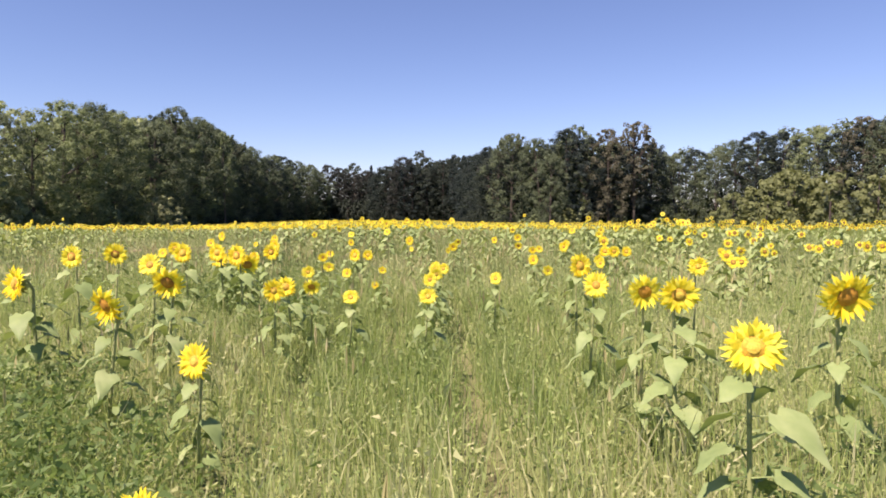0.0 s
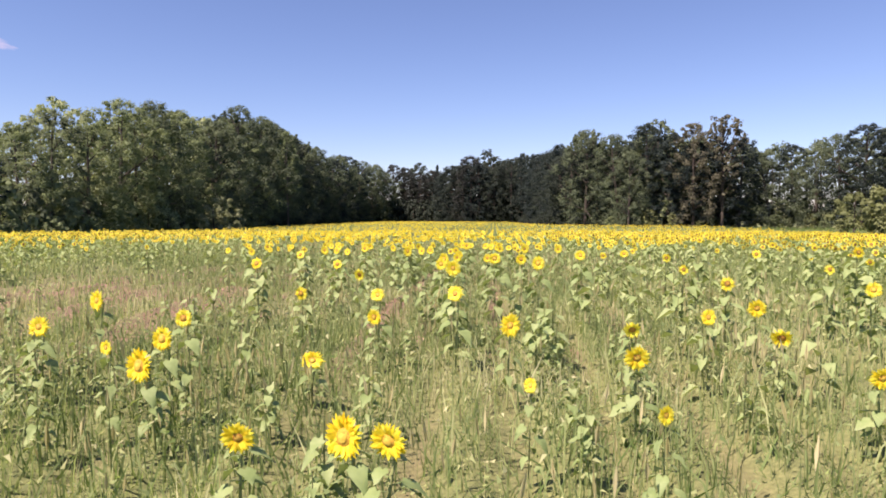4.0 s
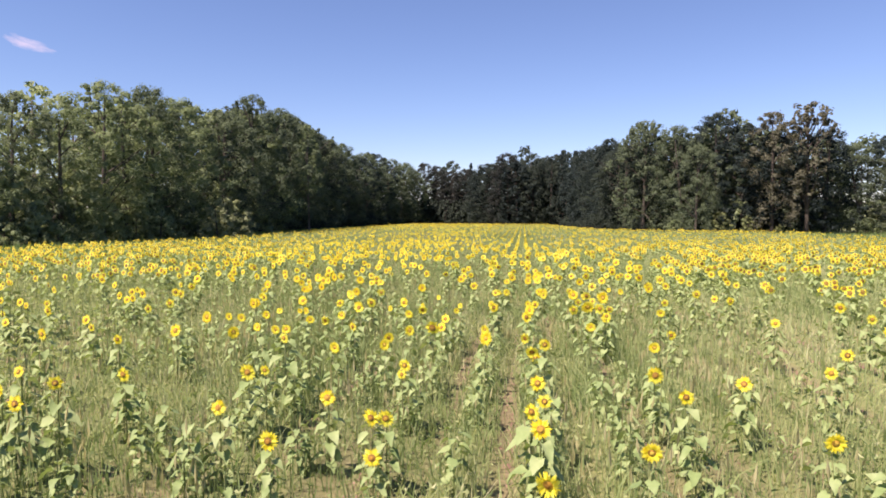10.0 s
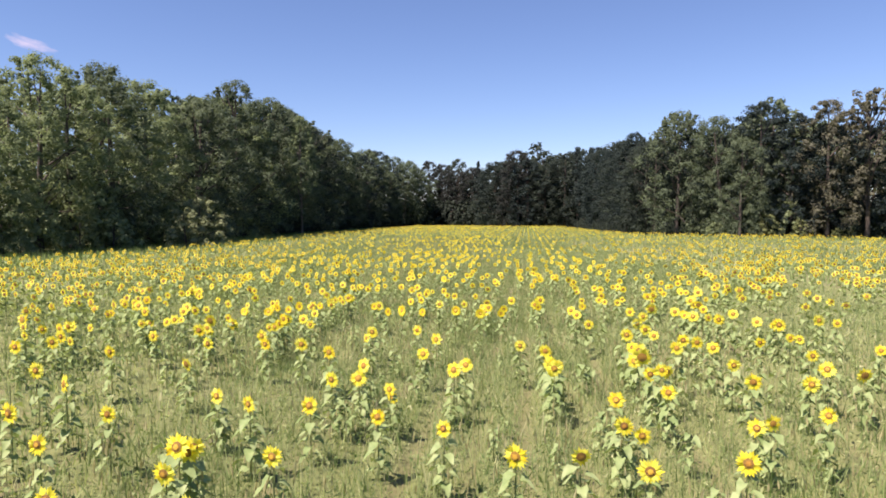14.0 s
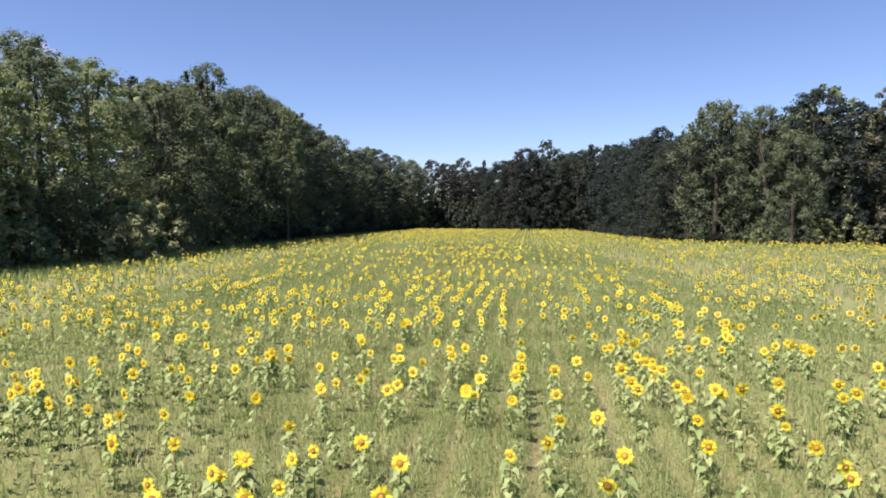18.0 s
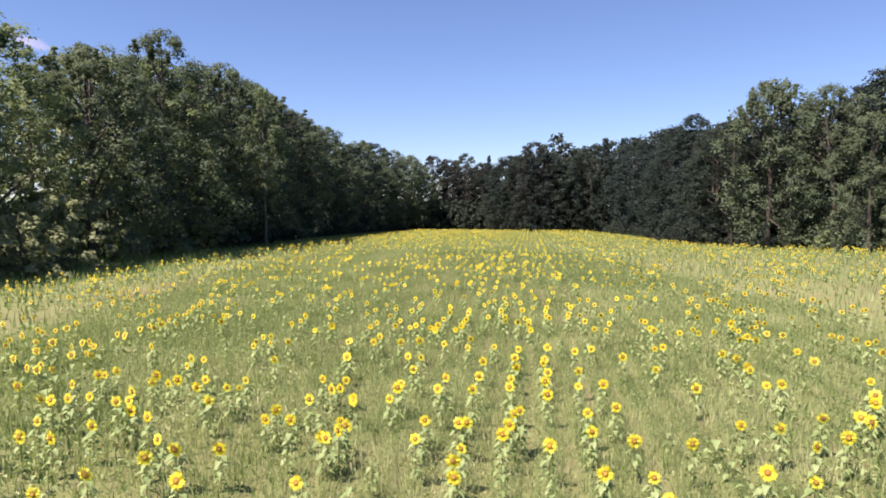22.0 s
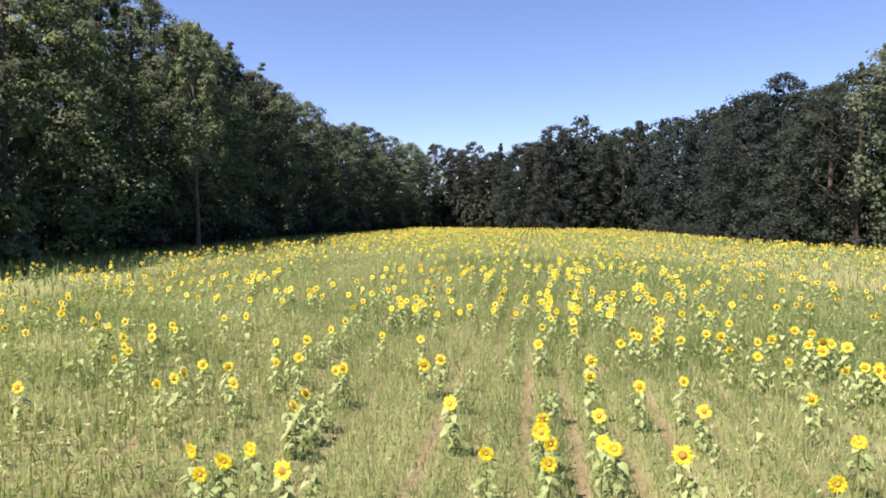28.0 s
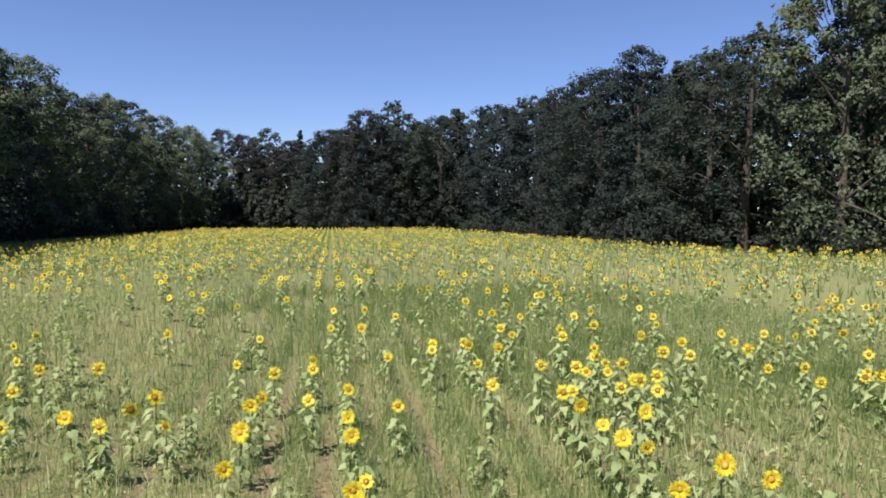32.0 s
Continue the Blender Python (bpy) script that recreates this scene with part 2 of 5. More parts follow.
def furrow(x, y):
    """How far a place lies in the open furrow between two rows, 0 to 1; furrows close and open again along the field."""
    x, y = np.asarray(x, float), np.asarray(y, float)
    k = np.floor(x / ROW)
    d = x - (k + 0.5) * ROW - 0.03 * np.sin(0.9 * y + 2.1 * k)
    return np.exp(-(d / 0.115) ** 2) * np.clip(0.62 + 0.8 * wob(7.7 * k, y, 17.0), 0, 1)


def track(y):
    """Where the open lane between the plants runs."""
    return -0.146 * np.asarray(y, float)


def thin_growth(x, y):
    """The poor stretch of the field west of the lane, 0 to 1, where little stands on the soil."""
    return np.exp(-((y - 22.5) / 6.0) ** 4) * np.exp(-((x + 7.0) / 4.4) ** 4)


def bare(x, y):
    """How bare the soil lies, 0 to 1: thin growth in one stretch of the field, worn lanes between the rows."""
    x, y = np.asarray(x, float), np.asarray(y, float)
    stretch = np.exp(-((y - 22.5) / 8.0) ** 4) * (1 / (1 + np.exp(np.clip((x - 1.8) / 0.6, -30, 30))))
    worn = 0 * x
    for lane, wide in ((-5.2, 0.48), (-3.85, 0.20), (-3.1, 0.16), (-2.04, 0.17), (-1.4, 0.12), (-0.52, 0.13), (1.17, 0.16), (-6.7, 0.40), (-8.2, 0.45)):
        worn = np.maximum(worn, np.exp(-((x - lane - 0.05 * np.sin(y * 1.7 + lane)) / wide) ** 2) * np.clip(0.8 + 0.5 * wob(9 * lane, y, 9.0), 0, 1))
    worn = np.maximum(worn, np.exp(-((x + 2.04) / 0.14) ** 2))
    b = stretch * np.clip(worn * (1.25 + 0.4 * wob(x, y, 2.3)) - 0.1 + 0.15 * np.clip(wob(x, y, 4.1), 0, 1), 0, 1)
    b = np.maximum(b, thin_growth(x, y) * np.clip(0.42 + 0.6 * wob(x, y, 1.9), 0, 0.85))
    open_ground = 0.55 * np.exp(-((y - 38) / 8.0) ** 4) + 0.45 * np.exp(-((y - 110) / 6.0) ** 4) + 0.45 * np.exp(-((y - 130) / 4.0) ** 4)
    b2 = furrow(x, y) * np.clip(0.25 + open_ground + 0.5 * np.clip(wob(x, y, 6.3) - 0.2, 0, 1), 0, 0.9)
    return np.clip(np.maximum(b, b2), 0, 1)


def mesh_of(name, verts, faces, mats, index=None, smooth=False):
    """A mesh from arrays; faces of one length."""
    me = bpy.data.meshes.new(name)
    verts, faces = np.asarray(verts, np.float32), np.asarray(faces, np.int32)
    k = faces.shape[1]
    me.vertices.add(len(verts))
    me.vertices.foreach_set("co", verts.ravel())
    me.loops.add(faces.size)
    me.loops.foreach_set("vertex_index", faces.ravel())
    me.polygons.add(len(faces))
    me.polygons.foreach_set("loop_start", np.arange(0, faces.size, k, dtype=np.int32))
    for m in mats:
        me.materials.append(m)
    if index is not None:
        me.polygons.foreach_set("material_index", np.asarray(index, np.int32))
    if smooth:
        me.polygons.foreach_set("use_smooth", np.ones(len(faces), bool))
    me.update(calc_edges=True)
    return me


def part(name, me, parent, label=""):
    ob = new(name, me)
    ob.parent = parent
    return tagged(ob, label)


def build_ground():
    far = [3000, 1400, 700, 380, 220, 140, 100]
    xs = np.concatenate([[-v for v in far], np.arange(-64, -26, 1.5), np.arange(-26, 8, 0.1167), np.arange(8, 78, 1.5), far[::-1]])
    ys = np.concatenate([[-3000, -900, -300, -100, -40, -15], np.arange(-5, 60, 0.5), np.arange(60, 134, 1.0), np.arange(134, 300, 2.0), [310, 340, 400, 520, 900, 1600, 3000]])
    gx, gy = np.meshgrid(xs, ys)
    v = np.stack([gx, gy, lie(gx, gy)], -1).reshape(-1, 3)
    nx, ny = len(xs), len(ys)
    i = (np.arange(ny - 1)[:, None] * nx + np.arange(nx - 1)).ravel()
    me = mesh_of("ground", v, np.stack([i, i + 1, i + 1 + nx, i + nx], 1), [M_SOIL], smooth=True)
    a = me.attributes.new("bare", "FLOAT", "POINT")
    a.data.foreach_set("value", bare(gx, gy).ravel().astype(np.float32))
    ob = new("ground", me)
    tagged(ob, "reddish-brown field soil under weeds and straw litter", "ground", kind="structure")


build_ground()

# ---------------------------------------------------------------- trees
def tube(points, radii, sides=7):
    """Vertices and quads of a tapered tube along points."""
    pts = [Vector(p) for p in points]
    vs, fs = [], []
    for i, (p, r) in enumerate(zip(pts, radii)):
        d = (pts[min(i + 1, len(pts) - 1)] - pts[max(i - 1, 0)]).normalized()
        a = d.orthogonal().normalized() if abs(d.z) < 0.95 else Vector((1, 0, 0)).cross(d).normalized()
        b = d.cross(a)
        for s in range(sides):
            q = 6.2832 * s / sides
            vs.append(p + r * (math.cos(q) * a + math.sin(q) * b))
    for i in range(len(pts) - 1):
        for s in range(sides):
            t = (s + 1) % sides
            fs.append((i * sides + s, i * sides + t, (i + 1) * sides + t, (i + 1) * sides + s))
    return vs, fs


def sprays(rng, centres, radii, per, size, up=0.25, flat=0.88):
    """Leaf sprays: small pointed blades scattered on soft clumps round the centres. Vertices, triangles and soft normals."""
    n = len(centres) * per
    c = np.repeat(np.asarray(centres, float), per, 0)
    r = np.repeat(np.asarray(radii, float), per)
    d = rng.normal(size=(n, 3))
    d /= np.linalg.norm(d, axis=1)[:, None]
    d[:, 2] = np.where(d[:, 2] < -0.6, -d[:, 2] * 0.6, d[:, 2])
    p = c + d * (r * rng.uniform(0.4, 1.22, n))[:, None] * np.array([1, 1, flat])
    nrm = d + rng.normal(size=(n, 3)) * 0.38 + np.array([0, 0, up])
    nrm /= np.linalg.norm(nrm, axis=1)[:, None]
    t = np.cross(nrm, rng.normal(size=(n, 3)))
    t /= np.linalg.norm(t, axis=1)[:, None]
    b = np.cross(nrm, t)
    s = (size * rng.uniform(0.6, 1.3, n))[:, None]
    v = np.stack([p - t * s * 0.55 + b * s * 0.12, p + t * s * 0.5 + b * s * 0.3 - nrm * s * 0.1, p + t * s * 0.15 - b * s * 0.42], 1).reshape(-1, 3)
    f = np.arange(3 * n).reshape(-1, 3)
    soft = 0.8 * d + 0.4 * nrm + np.array([0, 0, 0.6])
    soft /= np.linalg.norm(soft, axis=1)[:, None]
    q = v.reshape(-1, 3, 3)
    turned = (np.cross(q[:, 1] - q[:, 0], q[:, 2] - q[:, 0]) * soft).sum(1) < 0
    f[turned] = f[turned][:, ::-1]
    return v, f, np.repeat(soft, 3, 0)


def grow(seed, h, r, low, shape="round", per=70, clumps=120, size=0.44, limbs=9, twigs=0):
    """Trunk with limbs (vertices, quads) and crown of leaf sprays on clumps (vertices, triangles). low: height where the crown begins."""
    rng = np.random.default_rng(seed)
    lean = rng.normal(0, 0.02 * h, 2)
    tr = 0.013 * h + 0.03
    vs, fs = tube([(0, 0, -0.4), (0.02, 0, h * 0.12), (lean[0] * 0.5, lean[1] * 0.5, h * 0.4), (lean[0], lean[1], h * 0.72), (lean[0] * 1.3, lean[1] * 1.3, h * 0.93)],
                  [tr * 1.35, tr, tr * 0.8, tr * 0.45, tr * 0.1])
    centres, radii = [], []
    lobes = rng.uniform(0, 6.28, 3)
    for k in range(clumps):
        u = (k + rng.uniform(0, 1)) / clumps
        w = u ** 0.9
        if shape == "round":
            prof = max(0.05, (1 - (2 * max(w, 0.36) - 0.92) ** 2 / 1.17) ** 0.5) * (0.8 + 0.2 * min(1, w * 4))
        elif shape == "spire":
            prof = max(0.05, (1 - w) ** 0.8)
        elif shape == "vase":
            prof = 0.55 + 0.45 * w if w < 0.8 else 1.0 - 2.2 * (w - 0.8)
        else:
            prof = max(0.12, math.cos(1.5 * w) ** 0.5)
        a = 2.39996 * k + rng.normal(0, 0.35)
        lump = 1 + 0.16 * math.sin(2 * a + lobes[0] + 5 * w) + 0.12 * math.sin(3 * a + lobes[1] - 7 * w)
        q = r * prof * lump * (rng.uniform(0.25, 1.0) ** 0.5)
        cr = r * (0.12 + 0.15 * rng.uniform()) * (1.0 if shape != "spire" else 0.75) * (1.08 - 0.38 * w)
        z = low + (h - low - cr * 0.6) * w
        centres.append((lean[0] * w + q * math.cos(a), lean[1] * w + q * math.sin(a), z))
        radii.append(cr)

    def branch(p0, p1, p2, r0):
        v2, f2 = tube([p0, p1, p2], [r0, r0 * 0.6, r0 * 0.15], 5)
        fs.extend(tuple(i + len(vs) for i in f) for f in f2)
        vs.extend(v2)

    for k in range(limbs):
        c = centres[int((k + 0.5) * clumps / limbs)]
        z0 = max(h * 0.18, c[2] - h * 0.16 - 0.2 * math.hypot(c[0], c[1]))
        branch((lean[0] * z0 / h, lean[1] * z0 / h, z0), (c[0] * 0.5, c[1] * 0.5, (z0 + c[2]) / 2 + 0.2), c, tr * 0.42)
    for k in range(twigs):
        a, q = rng.uniform(0, 6.28), r * rng.uniform(0.1, 0.85)
        x, y = q * math.cos(a), q * math.sin(a)
        z = h * (0.9 - 0.22 * (q / r) ** 2) - h * rng.uniform(0.02, 0.1)
        up = h * rng.uniform(0.07, 0.13)
        branch((x * 0.7, y * 0.7, z), (x, y, z + up * 0.6), (x * 1.15, y * 1.15, z + up), 0.045)
        for u in (0.55, 0.8, 0.97):
            centres.append((x * (1 + 0.15 * u), y * (1 + 0.15 * u), z + up * u))
            radii.append(0.34 - 0.2 * u)
    return (vs, fs), sprays(rng, centres, radii, per, size)


def make_tree(seed, h, r, low, leaf, *shape, bark=None, **more):
    """One tree at the origin as a thing: trunk and crown."""
    tree = new("tree")
    wood, leaves = grow(seed, h, r, low, *shape, **more)
    part("trunk", mesh_of("trunk", *wood, [bark or M_BARK], smooth=True), tree, "rough grey-brown bark" if bark is None else "pale grey bark")
    me = mesh_of("crown", *leaves[:2], [leaf], smooth=True)
    me.normals_split_custom_set_from_vertices(leaves[2])
    part("crown", me, tree)
    return tree


def stand(ob, x, y, turn, s, sz, label, category, group):
    m = Matrix.Translation((x, y, float(lie(x, y)) - 0.05)) @ Matrix.Rotation(turn, 4, "Z") @ Matrix.Diagonal((s, s, s * sz, 1))
    return tagged(copy_thing(ob, m), label, category, group)


def build_forest():
    rng = np.random.default_rng(5)
    oak, maple, bronze, needle, willow, pale_leaf, deep, russet = (TREE_LEAVES[k] for k in ("oak", "maple", "bronze", "needle", "willow", "pale", "deep", "russet"))
    kinds = {
        "oak": [make_tree(11 + i, 20, 5.6, 0.8, oak, twigs=12, per=118, size=0.245) for i in range(3)],
        "maple": [make_tree(21 + i, 20, 5.3, 0.6, maple, twigs=12, per=118, size=0.245) for i in range(3)],
        "far oak": [make_tree(15 + i, 20, 5.6, 0.8, oak, per=84, size=0.32) for i in range(2)],
        "far maple": [make_tree(25 + i, 20, 5.3, 0.6, maple, per=84, size=0.32) for i in range(2)],
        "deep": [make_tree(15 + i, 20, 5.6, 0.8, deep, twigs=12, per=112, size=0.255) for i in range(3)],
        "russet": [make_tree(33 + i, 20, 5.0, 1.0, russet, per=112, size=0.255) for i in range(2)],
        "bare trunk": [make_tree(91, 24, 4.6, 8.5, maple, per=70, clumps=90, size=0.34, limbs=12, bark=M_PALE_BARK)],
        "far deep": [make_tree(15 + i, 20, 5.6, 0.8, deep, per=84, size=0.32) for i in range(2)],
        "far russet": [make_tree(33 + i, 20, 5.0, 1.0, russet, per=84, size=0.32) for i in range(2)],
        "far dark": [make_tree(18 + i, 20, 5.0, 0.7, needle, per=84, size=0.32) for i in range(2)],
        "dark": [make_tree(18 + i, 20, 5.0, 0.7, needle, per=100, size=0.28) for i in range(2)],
        "bronze": [make_tree(31, 20, 4.8, 1.2, bronze, per=95, clumps=105, limbs=14, twigs=10, size=0.3)],
        "thin": [make_tree(35, 20, 4.2, 6.0, bronze, "vase", per=30, clumps=48, limbs=26, twigs=26)],
        "spiky": [make_tree(37, 20, 5.6, 0.6, oak, limbs=12, twigs=70, per=64, clumps=170, size=0.3)],
        "conifer": [make_tree(41 + i, 20, 3.6, 1.2, needle, "spire", per=80, clumps=84, size=0.34) for i in range(2)],
        "bush": [make_tree(51 + i, 4.2, 2.3, 0.2, willow, "dome", per=80, clumps=34, size=0.24, limbs=5) for i in range(2)],
        "pale": [make_tree(55, 4.6, 2.6, 0.2, pale_leaf, "dome", per=80, clumps=40, size=0.26, limbs=6)],
        "dark shrub": [make_tree(65 + i, 3.6, 2.4, 0.1, deep, "dome", per=76, clumps=30, size=0.26, limbs=5) for i in range(2)],
        "shrub": [make_tree(61 + i, 3.6, 2.4, 0.1, maple, "dome", per=76, clumps=30, size=0.26, limbs=5) for i in range(2)],
    }
    words = {"oak": "tall dark-green oak in full leaf at the field edge", "maple": "broad leafy green maple at the field edge",
             "dark": "broad dark bluish-green tree in full leaf", "bronze": "tall tree with bronze, thinning leaves and bare twigs", "conifer": "dark spiky evergreen between leafy trees",
             "thin": "half-bare tree with thin purplish-brown leaves", "spiky": "dense tree with upright bare twigs above its crown",
             "bush": "pale grey-green bush at the foot of the wood", "pale": "bright pale-green bush before the dark wood", "deep": "dense green oak at the far field edge, leaf colour darkened for shade", "russet": "brownish-green tree in full leaf, leaf colour darkened for shade",
             "bare trunk": "tall green tree with a long pale bare trunk",
             "dark shrub": "low green shrub at the foot of the far wood, leaf colour darkened for shade", "shrub": "low leafy green shrub at the foot of the wood"}

    def plant(kind, x, y, s=1.0, sz=1.0):
        forms = kinds["far " + kind] if y > 212 and "far " + kind in kinds else kinds[kind]
        base = forms[int(rng.integers(len(forms)))]
        cat = "bush" if kind in ("bush", "shrub", "dark shrub", "pale") else "tree"
        stand(base, x, y, rng.uniform(0, 6.28), s, sz, words[kind], cat, "woodland bushes" if cat == "bush" else "woodland trees")

    tall = [grow(71 + i, 20, 6.4, 1.0, per=17, clumps=76, size=0.8, limbs=2) for i in range(3)]
    low = [grow(81 + i, 7.0, 4.2, 0.1, "dome", per=32, clumps=56, size=0.54, limbs=2) for i in range(2)]
    heap = {"k": [], "v": [], "f": [], "m": [], "n": 0}

    def add_back(forms, x, y, s, sz, pale, shade_tinted=False):
        (vs, fs), (lv, lf, ln) = forms[int(rng.integers(len(forms)))]
        q = np.array(fs)
        v = np.concatenate([np.array([tuple(p) for p in vs]), lv])
        f = np.concatenate([q[:, :3], q[:, [0, 2, 3]], lf + len(vs)])
        a = rng.uniform(0, 6.28)
        c, k = math.cos(a) * s, math.sin(a) * s
        out = np.stack([x + v[:, 0] * c - v[:, 1] * k, y + v[:, 0] * k + v[:, 1] * c, float(lie(x, y)) + v[:, 2] * s * sz], 1)
        nv = np.concatenate([np.tile([0.0, 0.0, 1.0], (len(vs), 1)), ln])
        heap["k"].append(np.stack([nv[:, 0] * math.cos(a) - nv[:, 1] * math.sin(a), nv[:, 0] * math.sin(a) + nv[:, 1] * math.cos(a), nv[:, 2]], 1))
        heap["v"].append(out), heap["f"].append(f + heap["n"])
        # slot 3 is the leaf colour that carries the far wood's shade
        heap["m"].append(np.concatenate([np.zeros(2 * len(q), int), np.full(len(lf), (1 + int(rng.uniform() < pale)) if not shade_tinted else 3)]))
        heap["n"] += len(out)

    def edge(points, step, row, pale, shade_tinted=False):
        """Trees along a line of the wood's edge; ranks 1 and 2 stand behind (to the line's left when walked clockwise)."""
        for (x0, y0, h0), (x1, y1, h1) in zip(points, points[1:]):
            ln = math.hypot(x1 - x0, y1 - y0)
            nx, ny = -(y1 - y0) / ln, (x1 - x0) / ln
            k = max(1, round(ln / step))
            for i in range(k):
                u = (i + rng.uniform(0.2, 0.8)) / k
                h = (h0 + (h1 - h0) * u) / 20
                off = rng.normal(0, 1.0) + 8.5 * row
                x, y = x0 + (x1 - x0) * u + nx * off, y0 + (y1 - y0) * u + ny * off
                if row == 0:
                    kind = "maple" if rng.uniform() < pale else str(rng.choice(["oak", "oak", "oak", "dark", "dark", "bronze", "conifer"]))
                    line_green = pale > 0.5
                    # far lines take the leaf colours with shade mixed in
                    if shade_tinted:
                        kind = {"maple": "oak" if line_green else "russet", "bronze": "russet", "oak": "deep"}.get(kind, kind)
                    if kind == "conifer" and y < 255:
                        kind = "dark"
                    wide = rng.uniform(0.98, 1.32) if kind in ("oak", "maple", "dark", "deep", "russet") else 1.0
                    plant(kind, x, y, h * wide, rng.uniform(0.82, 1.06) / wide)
                else:
                    add_back(tall, x, y, h * rng.uniform(0.8, 1.08), rng.uniform(0.94, 1.04), pale, shade_tinted)
                if row in (1, 2):
                    add_back(low, x - nx * 8.0, y - ny * 8.0, rng.uniform(0.8, 1.2), rng.uniform(0.9, 1.2), pale, shade_tinted)
                if row == 0 and rng.uniform() < 0.8:
                    o2 = rng.uniform(-5.0, -3.0)
                    plant("dark shrub" if shade_tinted else str(rng.choice(["shrub", "shrub", "shrub", "bush"])), x0 + (x1 - x0) * u + nx * o2, y0 + (y1 - y0) * u + ny * o2, rng.uniform(0.6, 1.15), rng.uniform(0.8, 1.1))

    west = [(-57, 45, 8.0), (-56, 72, 10.6), (-55, 84, 13.4), (-54, 95, 18.9), (-54, 106, 20.8), (-54, 122, 22.1), (-55, 136, 22.9), (-55, 151, 26.6)]
    far_west = [(-55, 151, 26.6), (-56, 165, 26.8), (-59, 192, 27.2),
            (-62, 221, 25.6), (-62, 245, 24.4), (-59, 267, 25.6), (-53, 287, 24.2), (-48, 305, 24.2)]
    north = [(-48, 305, 24.8), (-33, 301, 26.2), (-26, 300, 23.6), (-20, 290, 25.2), (-14, 279, 27.3), (-8, 269, 27.5), (2, 266, 25.7), (12, 263, 26.8)]
    east = [(12, 263, 26.2), (16, 243, 24.9), (19, 222, 22.8), (18, 207, 23.8), (18, 196, 22.6), (17, 182, 19.9), (20, 173, 23.7), (24, 166, 23.2)]
    near_east = [(24, 166, 23.2), (30, 161, 21.1), (36, 160, 23.4), (40, 160, 23.4),
            (48, 161, 22.0), (53, 162, 20.6), (60, 165, 23), (66, 164, 19), (72, 156, 20), (77, 148, 23.3), (81, 134, 20), (84, 118, 23.2), (92, 90, 24.6)]
    # True: the line's shade is painted by darker leaf colours
    for line, pale, shade_tinted in ((west, 0.62, False), (far_west, 0.62, True), (north, 0.12, True), (east, 0.1, True), (near_east, 0.1, False)):
        edge(line, 6.0, 0, pale, shade_tinted)
        edge(line, 7.0, 1, pale, shade_tinted)
        edge(line, 10.0, 2, pale, shade_tinted)
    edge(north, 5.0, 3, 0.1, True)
    edge(near_east, 7.0, 3, 0.1)
    for x, y in ((46, 172), (52, 178), (58, 176), (64, 183), (70, 178), (76, 170), (82, 160)):
        add_back(tall, x, y, 1.05, 1.0, 0.1)
    for x in range(-56, 14, 5):
        add_back(low, x, 296 - 0.35 * max(0, x + 24), 1.2, 1.2, 0.1, True)
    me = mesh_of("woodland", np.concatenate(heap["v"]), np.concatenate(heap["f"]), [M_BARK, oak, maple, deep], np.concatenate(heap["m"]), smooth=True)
    me.normals_split_custom_set_from_vertices(np.concatenate(heap["k"]))
    tagged(new("woodland", me), "deep dark-green leafy wood behind the field edge, far ranks darkened for shade", "woodland", kind="stuff")
    plant("bare trunk", -49.6, 163, 0.6, 1.6)
    plant("oak", -52.8, 141.5, 1.28, 1.0)
    plant("spiky", 21, 167, 1.16, 1.0)
    plant("bronze", 43, 157, 1.16, 1.0)
    plant("thin", 49.0, 156.5, 1.24, 1.0)
    plant("oak", 29, 156.5, 0.86, 1.0)
    plant("pale", -45.5, 111.5, 1.1, 0.9)
    plant("pale", -46, 115, 1.35, 0.95)
    for x, y, s in ((41, 88, 1.3), (44, 85, 1.7), (48, 87, 2.0), (53, 86, 1.9), (58, 84, 1.8), (63, 82, 2.0), (51, 91, 2.1)):
        plant("bush", x, y, s, 1.0)

    for k in kinds.values():
        for base in k:
            for o in (*base.children_recursive, base):
                bpy.data.objects.remove(o)


build_forest()

# ---------------------------------------------------------------- sunflowers
def petal_ring(rng, n, r0, r1, width, back):
    """One ring of petals in the plane of the disc (facing +z), each bent and turned a little its own way."""
    vs, fs = [], []
    for i in range(n):
        a = 6.2832 * (i + rng.uniform(-0.25, 0.25)) / n
        ln = r1 * rng.uniform(0.86, 1.09)
        w = width * rng.uniform(0.75, 1.2)
        k = len(vs)
        bend, side = back * rng.uniform(-0.5, 1.5), rng.normal(0, 0.022)
        for u, half in ((0.0, 0.5), (0.35, 0.95), (0.72, 0.84), (1.0, 0.14)):
            rad, q = r0 + (ln - r0) * u, a + side * u * u * 3
            c, s = math.cos(q), math.sin(q)
            for sg in (-1, 1):
                vs.append((rad * c - sg * half * w * s, rad * s + sg * half * w * c, 0.006 * (0 < u < 1) + bend * u * u + sg * rng.normal(0, 0.0022)))
        fs += [(k + 2 * j, k + 2 * j + 1, k + 2 * j + 3, k + 2 * j + 2) for j in range(3)]
    return vs, fs


def dome(r, h, z, rings=3, seg=14):
    vs, fs = [(0, 0, z + h)], []
    for i in range(1, rings + 1):
        q = i / rings
        for s in range(seg):
            a = 6.2832 * s / seg
            vs.append((r * q * math.cos(a), r * q * math.sin(a), z + h * (1 - q * q)))
    for s in range(seg):
        t = (s + 1) % seg
        fs.append((0, 1 + s, 1 + t, 1 + t))
        for i in range(rings - 1):
            o = 1 + i * seg
            fs.append((o + s, o + seg + s, o + seg + t, o + t))
    return vs, fs


